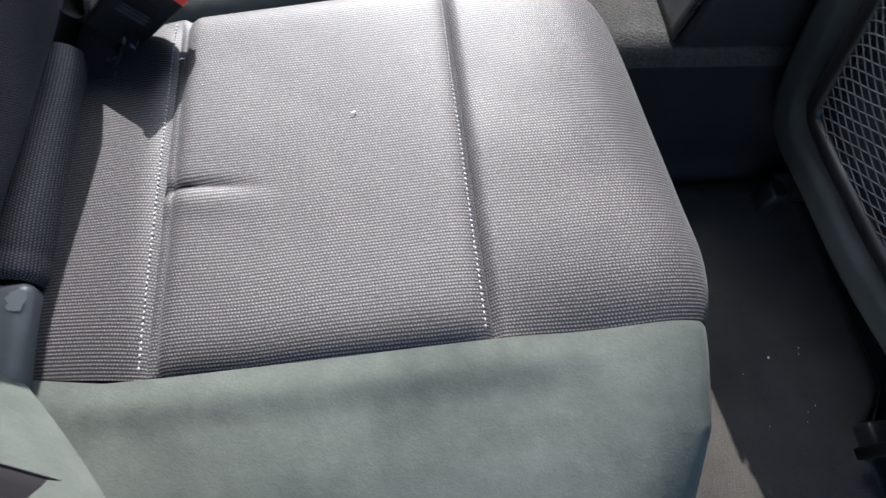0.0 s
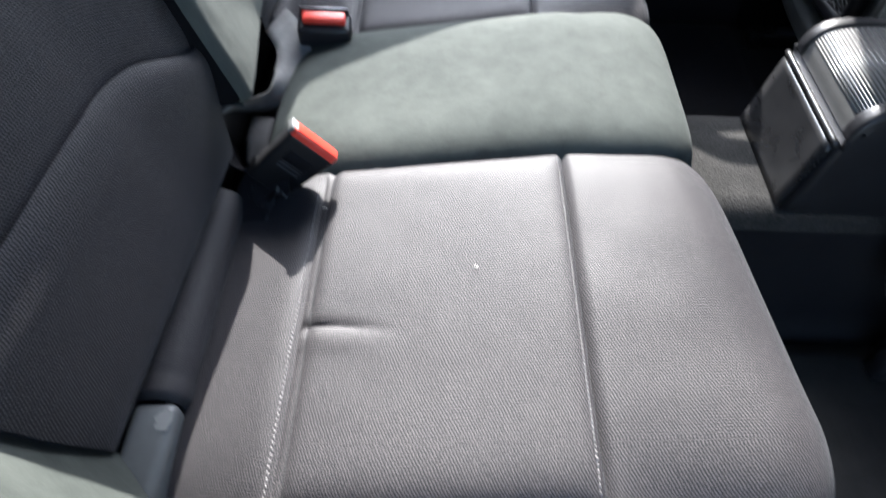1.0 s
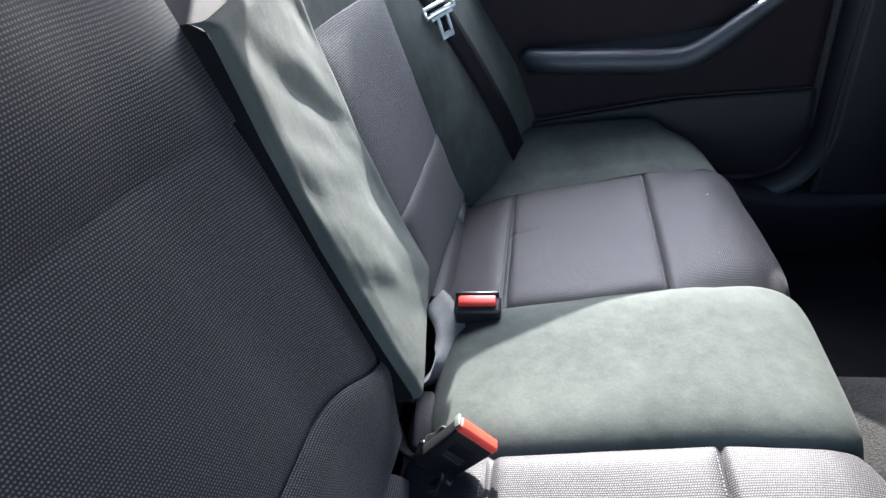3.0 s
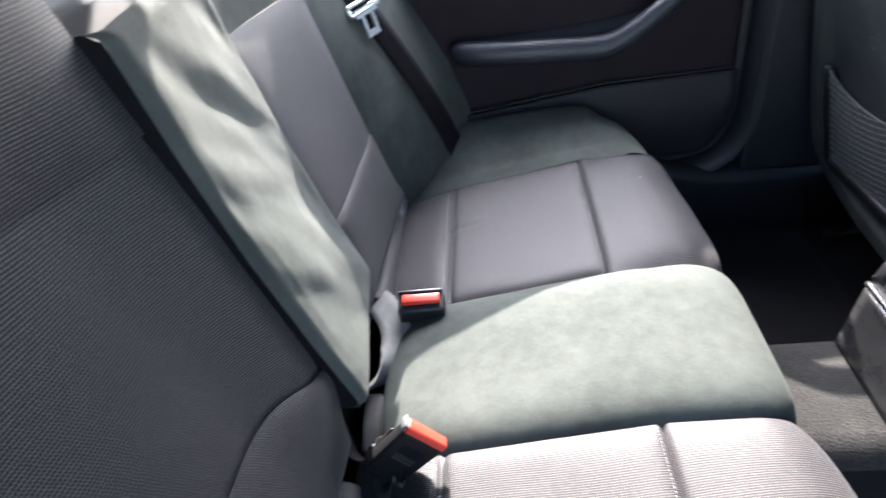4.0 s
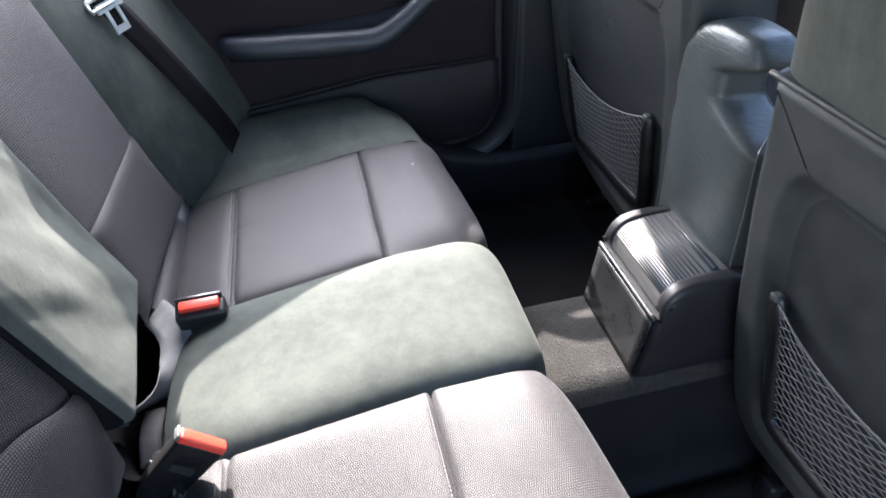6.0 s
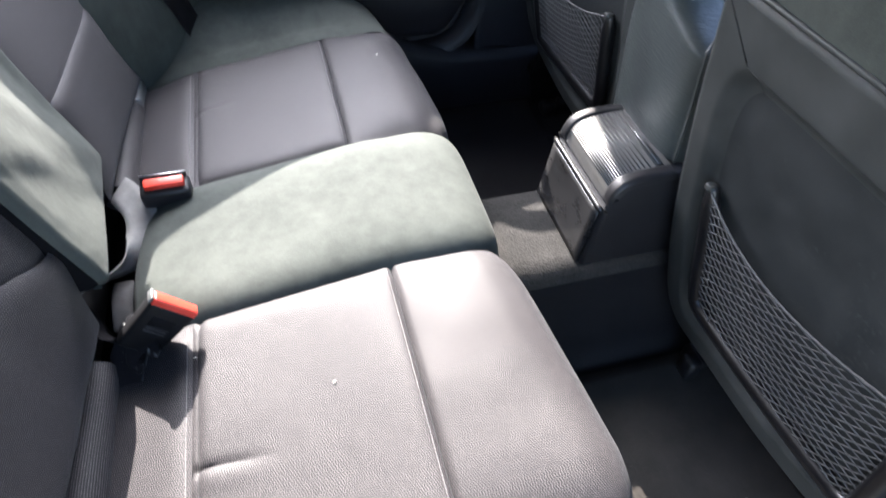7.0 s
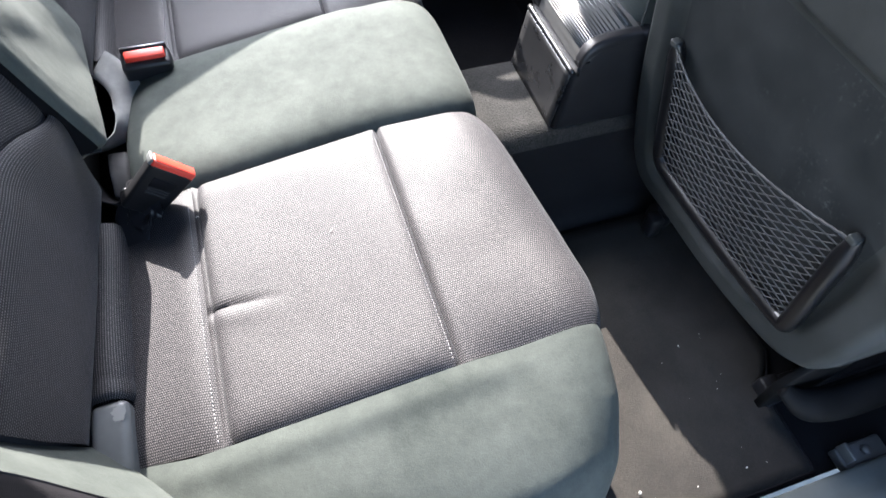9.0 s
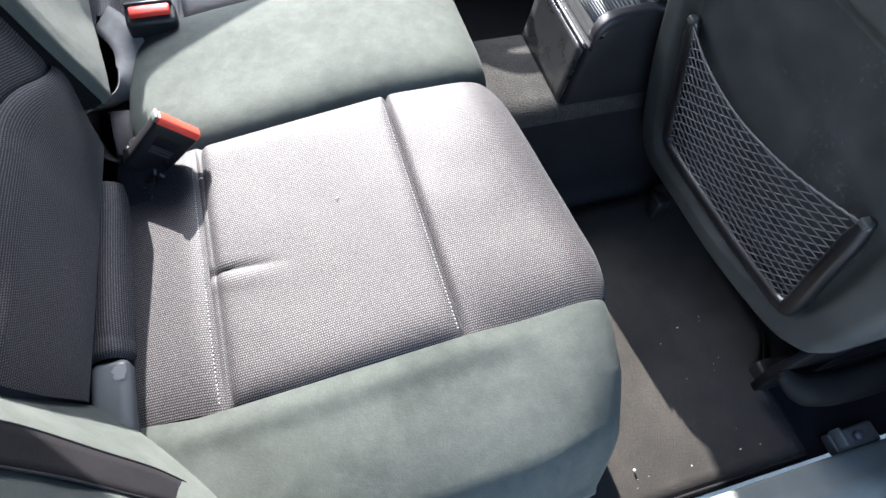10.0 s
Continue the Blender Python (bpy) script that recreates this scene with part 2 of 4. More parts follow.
def grid(fn, nu, nv, puff=0.0, eu=(1, 1), ev=(1, 1), power=5, thick=0.0):
    """A quilted sheet fn(u, v) swelling between its seams; eu, ev say which edges are sewn down. UVs in metres."""
    P = np.array([[fn(i / nu, j / nv) for j in range(nv + 1)] for i in range(nu + 1)], float)
    du, dv = np.gradient(P, axis=0), np.gradient(P, axis=1)
    N = np.cross(du, dv)
    N /= np.linalg.norm(N, axis=2, keepdims=True) + 1e-9
    if puff:
        def edge(t, e):
            a = np.where(t < 0.5, e[0], e[1])
            return 1 - a * np.abs(2 * t - 1) ** power
        E = edge(np.linspace(0, 1, nu + 1), eu)[:, None] * edge(np.linspace(0, 1, nv + 1), ev)[None, :]
        P = P + N * (puff * E)[:, :, None]
    bm = bmesh.new()
    uvl = bm.loops.layers.uv.new("uv")
    us = np.r_[0, np.cumsum(np.linalg.norm(np.diff(P[:, nv // 2], axis=0), axis=1))]
    vs = np.r_[0, np.cumsum(np.linalg.norm(np.diff(P[nu // 2], axis=0), axis=1))]
    V = [[bm.verts.new(P[i, j]) for j in range(nv + 1)] for i in range(nu + 1)]
    for i in range(nu):
        for j in range(nv):
            f = bm.faces.new((V[i][j], V[i + 1][j], V[i + 1][j + 1], V[i][j + 1]))
            for lp, (a, c) in zip(f.loops, ((i, j), (i + 1, j), (i + 1, j + 1), (i, j + 1))):
                lp[uvl].uv = (us[a], vs[c])
    if thick:
        Q = P - N * thick
        W = [[bm.verts.new(Q[i, j]) for j in range(nv + 1)] for i in range(nu + 1)]
        for i in range(nu):
            for j in range(nv):
                bm.faces.new((W[i][j], W[i][j + 1], W[i + 1][j + 1], W[i + 1][j]))
        rim = [(i, 0) for i in range(nu)] + [(nu, j) for j in range(nv)] + [(i, nv) for i in range(nu, 0, -1)] + [(0, j) for j in range(nv, 0, -1)]
        for (a, c), (d, e) in zip(rim, rim[1:] + rim[:1]):
            bm.faces.new((V[a][c], W[a][c], W[d][e], V[d][e]))
    return bm


def smooth_line(points, n):
    """n + 1 points on a smooth curve through the given ones, evenly spaced by their order."""
    p = [Vector(q) for q in points]
    out = []
    for k in range(n + 1):
        t = k / n * (len(p) - 1)
        i = min(int(t), len(p) - 2)
        f = t - i
        a, b, c, d = p[max(i - 1, 0)], p[i], p[i + 1], p[min(i + 2, len(p) - 1)]
        out.append(0.5 * ((2 * b) + (c - a) * f + (2 * a - 5 * b + 4 * c - d) * f * f + (3 * b - a - 3 * c + d) * f ** 3))
    return out


def tube(points, radius, sides=8, bm=None, flat=1.0, caps=True):
    """A round bar along points; radius is a number or one for each point."""
    bm = bm or bmesh.new()
    pts = [Vector(p) for p in points]
    rad = [radius] * len(pts) if isinstance(radius, (int, float)) else radius
    rings, side = [], None
    for i, p in enumerate(pts):
        d = (pts[min(i + 1, len(pts) - 1)] - pts[max(i - 1, 0)]).normalized()
        if side is None:
            side = d.orthogonal().normalized()
        side = (side - d * side.dot(d)).normalized()
        up = d.cross(side)
        rings.append([bm.verts.new(p + rad[i] * (math.cos(a) * side + flat * math.sin(a) * up)) for a in (2 * math.pi * k / sides for k in range(sides))])
    for r, q in zip(rings, rings[1:]):
        for k in range(sides):
            bm.faces.new((r[k], r[(k + 1) % sides], q[(k + 1) % sides], q[k]))
    if caps:
        bm.faces.new(rings[0][::-1])
        bm.faces.new(rings[-1])
    return bm


def ribbon(points, widths, width, thick=0.0014, seg=40):
    """A strap along points whose flat side runs along the given width directions."""
    c = smooth_line(points, seg)
    w = smooth_line(widths, seg)
    def fn(u, v):
        i = min(int(round(u * seg)), seg)
        return c[i] + w[i].normalized() * width * (v - 0.5)
    return grid(fn, seg, 4, thick=thick)


def box(x0, x1, y0, y1, z0, z1, bevel=0.0, seg=2, bm=None):
    bm = bm or bmesh.new()
    made = bmesh.ops.create_cube(bm, size=1.0, matrix=Matrix.LocRotScale(((x0 + x1) / 2, (y0 + y1) / 2, (z0 + z1) / 2), None, (x1 - x0, y1 - y0, z1 - z0)))
    if bevel:
        edges = list({e for v in made["verts"] for e in v.link_edges})
        bmesh.ops.bevel(bm, geom=edges, offset=bevel, segments=seg, affect="EDGES", profile=0.5)
    return bm


def prism(outline, axis, a, b, bevel=0.0, seg=2):
    """An outline of two coordinates pulled along an axis from a to b."""
    bm = bmesh.new()
    def at(p, q):
        return {"x": (q, p[0], p[1]), "y": (p[0], q, p[1]), "z": (p[0], p[1], q)}[axis]
    lo = [bm.verts.new(at(p, a)) for p in outline]
    hi = [bm.verts.new(at(p, b)) for p in outline]
    ends = [bm.faces.new(lo[::-1]), bm.faces.new(hi)]
    k = len(outline)
    for i in range(k):
        bm.faces.new((lo[i], lo[(i + 1) % k], hi[(i + 1) % k], hi[i]))
    if bevel:
        bmesh.ops.bevel(bm, geom=[e for f in ends for e in f.edges], offset=bevel, segments=seg, affect="EDGES", profile=0.5)
    return bm


def wall(name, label, outline, holes, place, thick, material):
    """A wall plate of one outline with through-going openings, in the plane that place maps."""
    bm = bmesh.new()
    loops = [outline] + holes
    edges = []
    for lp in loops:
        vs = [bm.verts.new((*p, 0)) for p in lp]
        edges += [bm.edges.new((vs[i], vs[(i + 1) % len(vs)])) for i in range(len(vs))]
    bmesh.ops.triangle_fill(bm, use_beauty=True, edges=edges)
    made = bmesh.ops.extrude_face_region(bm, geom=bm.faces[:])
    for v in made["geom"]:
        if isinstance(v, bmesh.types.BMVert):
            v.co.z += thick
    for v in bm.verts:
        v.co = place(*v.co)
    ob = part(name, bm, material, None, "", False)
    return tagged(ob, label, "wall", kind="structure")


def lerp(t, xs, ys):
    return float(np.interp(t, xs, ys))


def ease(t):
    t = min(max(t, 0.0), 1.0)
    return t * t * (3 - 2 * t)


# ---- car body: the large structure ----
def setting(name, label, bm, material, category, smooth=False):
    return tagged(part(name, bm, material, None, "", smooth), label, category, kind="structure")


# ground is never in view; its paleness fills the cabin through the open door
ground = setting("ground", "unseen ground around the car, pale to bounce light inside", box(-150, 150, -150, 150, -0.6, -0.36), BOUNCEGROUND, "ground")

# floor pan with the raised tunnel along the middle
setting("floor", "dark charcoal carpeted car floor, dusty", box(-0.55, 1.3, -0.715, 0.715, -0.03, 0.0), CARPET, "floor")
TUN = [(-0.175, 0.001), (-0.135, 0.03), (-0.112, 0.12), (-0.104, 0.175), (-0.092, 0.196), (-0.06, 0.2), (0.07, 0.2), (0.1, 0.196), (0.112, 0.175), (0.12, 0.12), (0.145, 0.03), (0.185, 0.001)]
setting("tunnel", "grey carpeted transmission tunnel along the car floor, flanks coloured darker for shade", prism(TUN, "x", -0.3, 1.28), TUNNELCARPET, "tunnel", True)
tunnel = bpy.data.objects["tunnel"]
# flanks take the darker floor carpet: their shade is put into the colour
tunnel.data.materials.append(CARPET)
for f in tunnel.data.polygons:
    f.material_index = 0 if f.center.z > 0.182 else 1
setting("heel_board", "dark carpeted board under the rear bench", box(-0.42, 0.06, -0.66, 0.66, 0.002, 0.12), CARPET, "panel")

# roof, front and rear closures
setting("ceiling", "pale grey cloth roof lining", box(-0.93, 0.75, -0.56, 0.56, 1.30, 1.34, 0.01), LINER, "ceiling")
# out-of-view strip that narrows the rear opening so less sky light enters
setting("rear_light_stop", "unseen grey strip over the rear window, added to cut its light", box(-0.95, -0.91, -0.56, 0.56, 1.09, 1.299, 0.01), LINER, "ceiling")
setting("wall_rear", "dark panel behind the rear backrest", box(-0.95, -0.64, -0.70, 0.70, -0.02, 0.82), FOAM, "wall")
setting("wall_front", "dark dashboard bulkhead ahead of the front seats", box(1.15, 1.3, -0.70, 0.70, -0.02, 0.86, 0.02), BLACK, "wall")

# body side: a plate with window or door openings, leaning in above the belt line
def side_place(sign, y0):
    def place(x, z, d):
        lean = max(0.0, z - 0.80) * 0.36
        return Vector((x, sign * (y0 + d - lean), z))
    return place


OUT = [(-0.95, -0.05), (1.3, -0.05), (1.3, 0.80), (0.72, 1.29), (0.35, 1.335), (-0.42, 1.335), (-0.95, 1.30)]
# window edges out of view, bent to set where sun and shadow fall inside
REAR_WIN = [(0.40, 0.60), (0.36, 0.80), (0.31, 0.90), (0.24, 1.225), (0.05, 1.240), (-0.25, 1.250), (-0.52, 1.245), (-0.65, 1.16), (-0.62, 0.86), (-0.445, 0.775), (-0.345, 0.745), (-0.263, 0.738), (-0.159, 0.718), (-0.107, 0.709), (0.015, 0.701), (0.09, 0.705), (0.112, 0.672), (0.145, 0.634), (0.22, 0.615)]
FRONT_WIN = [(1.2, 0.66), (0.72, 1.18), (0.40, 1.20), (0.48, 0.62)]
REAR_DOOR = [(0.66, 0.03), (0.62, 0.81), (0.54, 1.19), (0.05, 1.20), (-0.30, 1.18), (-0.50, 1.02), (-0.52, 0.66), (-0.33, 0.42), (-0.05, 0.2), (0.05, 0.03)]
wall("wall_left", "body side with closed doors and side windows", OUT, [REAR_WIN, FRONT_WIN], side_place(1, 0.745), 0.06, BLACK)
wall("wall_right", "body side round the open rear door", OUT, [REAR_DOOR, [(1.2, 0.66), (0.84, 1.08), (0.74, 1.10), (0.74, 0.62)]], side_place(-1, 0.74), 0.06, BLACK)

bm = prism([(-0.80, -0.05), (-1.62, -0.05), (-1.66, 0.72), (-0.80, 0.72)], "x", 0.58, 0.68, 0.02, 2)
for v in bm.verts:
    v.co.x += 0.42 * (-0.80 - v.co.y)
setting("door_1", "open rear door standing out beside the seat, dark inner card", bm, DOORLOW, "door")

# far sill and pillar trims
sill = smooth_line([(-0.05, 0.655, 0.33), (0.06, 0.655, 0.285), (0.13, 0.655, 0.235), (0.2, 0.655, 0.19), (0.28, 0.655, 0.165), (0.40, 0.655, 0.15), (0.9, 0.655, 0.14)], 50)
bm = grid(lambda u, v: sill[min(50, int(round(u * 50)))] + Vector((0, [0.07, 0.025, 0.0, -0.004, 0.0, 0.01][int(round(v * 5))], [0.0, 0.004, -0.006, -0.02, -0.05, -0.25][int(round(v * 5))])), 50, 5)
setting("sill_left", "black plastic sill trim below the closed rear door", bm, TRIM, "sill", True)
PILL = [(0.375, 0.15), (0.60, 0.14), (0.56, 0.5), (0.52, 0.85), (0.385, 0.85), (0.38, 0.5)]
setting("pillar_left", "black plastic trim on the pillar between the doors", prism(PILL, "y", 0.672, 0.74, 0.012, 3), TRIM, "pillar")
setting("pillar_right", "black plastic trim on the pillar beside the open door", prism([(0.69, 0.06), (0.82, 0.06), (0.76, 0.5), (0.70, 0.85), (0.64, 0.85)], "y", -0.735, -0.69, 0.012, 3), BLACK, "pillar")
setting("sill_right", "grey plastic entry sill of the open door", prism([(-0.722, -0.02), (-0.722, 0.036), (-0.727, 0.040), (-0.745, 0.042), (-0.758, 0.047), (-0.768, 0.053), (-0.784, 0.051), (-0.797, 0.036), (-0.80, -0.02)], "x", -0.1, 1.25), SILL, "sill", True)
setting("sill_paint", "silver painted body sill outside the entry trim", box(-0.3, 1.25, -0.89, -0.803, -0.06, 0.036, 0.015, 3), SILLPAINT, "sill", True)


# ---- rear bench cushion ----
ROLL = [(0.0, 0.33), (0.06, 0.331), (0.110, 0.333), (0.146, 0.331), (0.175, 0.317), (0.187, 0.28), (0.188, 0.23), (0.198, 0.15), (0.188, 0.06), (0.185, 0.012)]
def nose(y):
    return lerp(y, [-0.72, -0.70, -0.64, -0.58, -0.51, -0.44, -0.37, -0.19, -0.13, 0.13, 0.30, 0.45, 0.50, 0.56, 0.64, 0.72], [-0.105, -0.082, -0.040, -0.018, -0.010, -0.005, -0.007, -0.022, -0.028, -0.028, -0.040, -0.055, -0.060, -0.066, -0.080, -0.10])


roll_curve = smooth_line([(x, 0, z) for x, z in ROLL], 120)
long_curve = smooth_line([(x, 0, z) for x, z in [(-0.40, 0.24), (-0.365, 0.26), (-0.265, 0.287), (-0.13, 0.309)] + ROLL], 91)
mid_curve = smooth_line([(x, 0, z) for x, z in [(-0.336, 0.18), (-0.334, 0.235), (-0.322, 0.268), (-0.265, 0.287), (-0.13, 0.309)] + ROLL], 98)


def bent(p, y, lift=0.0):
    return Vector((p.x + nose(y) * ease(p.x / 0.15), y, p.z + lift))


def swell(p, y):
    """The front edge fills out towards the bolsters before it turns down."""
    k = ease((abs(y) - 0.36) / 0.14) * math.exp(-((p.x - 0.16) / 0.055) ** 2) * ease((p.z - 0.16) / 0.12)
    p.z += 0.013 * k
    p.x += 0.003 * k


bench = thing("rear_bench", "rear car bench in black woven cloth and grey-green suede", "car bench")
cushion = part("cushion", prism([(-0.36, 0.10), (0.10, 0.10), (0.11, 0.29), (-0.02, 0.305), (-0.26, 0.265), (-0.36, 0.24)], "y", -0.52, 0.60), FOAM, bench, "cloth and suede bench cushion")


def tuck(x, y):
    """The short crease that runs forward from the rear seam of the nearer seat."""
    line = -0.334 - 0.10 * (x + 0.265)
    fade = 1 - ease((x + 0.265) / 0.11)
    d = y - line
    return -0.0042 * fade * math.exp(-(d / 0.006) ** 2) + 0.0018 * fade * math.exp(-((d + 0.016) / 0.012) ** 2)


for ya, yb in ((-0.502, -0.130), (0.142, 0.484)):
    near = ya < 0
    def strip(u, v):
        x = -0.372 + 0.107 * u
        y = ya + 0.016 * (1 - u) * (1 - v) + (yb - ya) * v
        return (x, y, 0.287 + 0.27 * (x + 0.265))
    fold_x = 0.0 if near else -0.012
    def insert(u, v):
        x, y = -0.265 + (0.265 + fold_x) * u, ya + (yb - ya) * v
        sag = -0.005 * math.sin(math.pi * u) * math.sin(math.pi * v)
        wob = 0.0011 * noise.noise((x * 9, y * 9, 0.0)) + 0.0003 * noise.noise((x * 26, y * 26, 3.0))
        groove = -0.006 * math.exp(-((x - fold_x) / 0.0035) ** 2) - 0.004 * math.exp(-((x + 0.256) / 0.005) ** 2)
        return (x, y, 0.33 + 0.16 * x + sag + wob + groove + (tuck(x, y) if near else 0.4 * tuck(x, -y)))
    def front(u, v):
        y = ya + (yb - ya) * v
        p = bent(roll_curve[min(120, int(round(u * 120)))], y)
        p.z -= 0.005 * math.exp(-(p.x / 0.004) ** 2)
        p.x += fold_x * (1 - ease(p.x / 0.10))
        swell(p, y)
        p.z += 0.0016 * noise.noise((p.x * 14, y * 14, 7.0))
        return p
    rear = part("rear_strip", grid(strip, 28, 40, 0.009, power=6), CLOTH, cushion, "narrow woven cloth strip along the rear seam")
    panel = part("seat_insert", grid(insert, 120, 90, 0.009, power=16), CLOTH, cushion, "creased woven cloth centre panel")
    part("front_roll", grid(front, 120, 40, 0.014, eu=(1, 0), power=6), CLOTH, cushion, "rounded woven cloth front edge")
    for name, xs, cloth in (("front_stitching", fold_x - 0.0068, panel), ("rear_stitching", -0.2715, rear)):
        P = np.array([tuple(v.co) for v in cloth.data.vertices])
        def rest(y):
            """Height of the cloth under a stitch."""
            d = (P[:, 0] - xs) ** 2 + (P[:, 1] - y) ** 2 + 1e-9
            k = np.argsort(d)[:4]
            return float((P[k, 2] / d[k]).sum() / (1 / d[k]).sum())
        bm = bmesh.new()
        y = ya + 0.008
        while y < yb - 0.008:
            z = rest(y)
            tube([(xs, y, z - 0.0002), (xs + 0.0003, y + 0.0016, z + 0.0006), (xs, y + 0.0032, z - 0.0002)], 0.0007, 4, bm)
            y += 0.0050
        part(name, bm, THREAD, cushion, "row of pale lockstitches")


def centre(u, v):
    y = -0.134 + 0.284 * v
    p = bent(mid_curve[min(98, int(round(u * 98)))], y, -0.006)
    p.x -= 0.010 * ease(p.x / 0.15)
    p.z += 0.0015 * noise.noise((p.x * 12, y * 12, 1.0))
    return p


part("centre_pad", grid(centre, 98, 44, 0.024, eu=(0, 0), power=6), SUEDE, cushion, "raised grey-green suede middle pad")

for s in (-1, 1):
    def bolster(u, v):
        p = long_curve[min(91, int(round(u * 91)))]
        seam = lerp(p.x, [-0.37, -0.30, -0.25], [0.486, 0.500, 0.502]) - (0.018 + 0.014 * ease(p.x / 0.06) if s > 0 else 0.0)
        outer = 0.697 - (0.02 * ease((p.x - 0.02) / 0.2) if s < 0 else 0.045 * min(1.0, max(0.0, (p.x + 0.22) / 0.40)) ** 1.6)
        k = min(v / 0.72, 1.0)
        y = seam + (outer - seam) * k
        if s > 0:
            rise = lerp(p.x, [-0.36, -0.25, -0.13, -0.06, 0.0, 0.05, 0.09, 0.13, 0.165, 0.19], [0.060, 0.060, 0.055, 0.048, 0.041, 0.035, 0.027, 0.016, 0.006, 0.0])
            z = p.z + rise * ease(k / 0.85)
        else:
            z = p.z + 0.012 * ease(k / 0.85) - 0.060 * k ** 1.5
        q = Vector((p.x, 0.0, p.z))
        swell(q, seam)
        fade = 1 - ease(k / 0.9)
        z += (q.z - p.z) * fade
        x = p.x + nose(s * y) * ease(p.x / 0.15) + (q.x - p.x) * fade
        if k > 0.70:
            z -= (0.045 if s < 0 else 0.024) * ((k - 0.70) / 0.30) ** 2.2
        if v > 0.72:
            z = z + (0.02 - z) * ((v - 0.72) / 0.28) ** 1.2
            y += 0.004
        z += (0.003 if s < 0 else 0.006) * math.exp(-((k - 0.10) / 0.08) ** 2) * ease((p.x + 0.4) / 0.1) * (1 - ease((p.x - 0.02) / 0.1))
        return (x, s * y, max(z, 0.01))
    part("side_bolster", grid(bolster, 91, 90), SUEDE, cushion, "rounded grey-green suede outer edge")

# ---- rear backrest ----
backrest = part("backrest", prism([(-0.43, 0.16), (-0.435, 0.3), (-0.45, 0.46), (-0.54, 0.82), (-0.63, 0.82), (-0.63, 0.16)], "y", -0.68, 0.68), FOAM, bench, "upright cloth and suede backrest")


def back_x(z):
    return -0.28 - 0.25 * z if z > 0.46 else -0.395 + 0.010 * (0.46 - z) / 0.16


def seam_y(z, s):
    if s < 0:
        return lerp(z, [0.26, 0.33, 0.39, 0.45, 0.9], [0.452, 0.469, 0.484, 0.495, 0.505])
    return lerp(z, [0.26, 0.30, 0.34, 0.40, 0.47, 0.60, 0.74, 0.9], [0.480, 0.470, 0.445, 0.425, 0.412, 0.395, 0.372, 0.350])


for s in (-1, 1):
    def fold(y):
        return 0.497 - 0.05 * math.exp(-((y - 0.115) / 0.07) ** 2) if s < 0 else 0.476 - 0.025 * (y - 0.12)
    def head(y):
        return (0.745 + 0.08 * (y - 0.12)) if s < 0 else 0.742 - 0.05 * (y - 0.12)
    def at(v, z):
        """v from the inner to the outer side, in an order that keeps the face to the front."""
        a = 0.122 + (seam_y(z, s) - 0.122) * (v if s > 0 else 1 - v)
        return s * a
    def hollow(a, z):
        """The farther backrest is dished between the armrest and its wing."""
        return 0.24 * max(0.0, a - 0.16) ** 1.5 * lerp(z, [0.30, 0.47, 0.72], [0.7, 0.25, 0.9]) if s > 0 else 0.0
    def shy(a):
        """The nearer backrest falls away a little towards the open door."""
        return 0.06 * max(0.0, a - 0.27)
    def lean_in(a):
        """It comes forward beside the armrest."""
        return 0.018 * (1 - ease((a - 0.12) / 0.14))
    def lower(u, v):
        y0 = abs(at(u, 0.40))
        z = 0.300 + (fold(y0) - 0.300) * v
        return (back_x(z) + (0.003 * (1 - v) if s > 0 else 0.002 - shy(y0) + lean_in(y0) * (0.35 + 0.65 * ease((z - 0.32) / 0.13))) + hollow(y0, z), at(u, z), z)
    def middle(u, v):
        y0 = abs(at(u, 0.6))
        z = fold(y0) - 0.014 + (head(y0) - fold(y0) + 0.014) * v
        return (back_x(max(z, fold(y0))) - (0.005 + shy(y0) - lean_in(y0) if s < 0 else 0.0) + hollow(y0, z), at(u, z), z)
    def upper(u, v):
        y0 = abs(at(u, 0.8))
        top = 0.80 if s > 0 else 0.93
        z0 = head(y0) + (top - head(y0)) * min(v / 0.7, 1)
        x = back_x(z0)
        if v > 0.7:
            a = (v - 0.7) / 0.3 * 2.4
            x, z0 = x - 0.045 * (1 - math.cos(a)), z0 + 0.045 * math.sin(a)
        return (x + hollow(y0, z0) + (lean_in(y0) if s < 0 else 0.0), at(u, min(z0, 0.9)), z0)
    part("lumbar_panel", grid(lower, 40, 40, 0.008 if s < 0 else 0.011, eu=(0.3, 0) if s < 0 else (1, 1), power=8), CLOTH, backrest, "padded woven cloth lower panel")
    part("back_panel", grid(middle, 40, 40, 0.006 if s > 0 else 0.003, eu=(1, 0) if s < 0 else (1, 1), ev=(0.25, 1), power=5), CLOTH, backrest, "padded woven cloth middle panel")
    part("head_panel", grid(upper, 40, 30, 0.030 if s < 0 else 0.006, power=2), SUEDE if s > 0 else CLOTH, backrest, "padded upper panel")
    def wing(u, v):
        z = 0.27 + 0.54 * v
        a = seam_y(z, s)
        y = a + (0.705 - a) * u
        f = lerp(z, [0.27, 0.35, 0.655, 0.72, 0.80], [0.175, 0.168, 0.10, 0.065, 0.02])
        x = back_x(z) + (hollow(a, z) if s > 0 else -shy(a)) * (1 - u) + f * (u ** 0.9) + 0.010 * math.sin(math.pi * u) - 0.004
        return (x, s * y, z + 0.02 * u * (1 - v))
    part("side_wing", grid(wing, 30, 50), SUEDE, backrest, "grey-green suede side wing")
    def base_roll(u, v):
        y = 0.165 + 0.246 * u
        r = 0.0270 - 0.0012 * math.exp(-((u - 0.9) / 0.02) ** 2) - 0.006 * ease((u - 0.98) / 0.02)
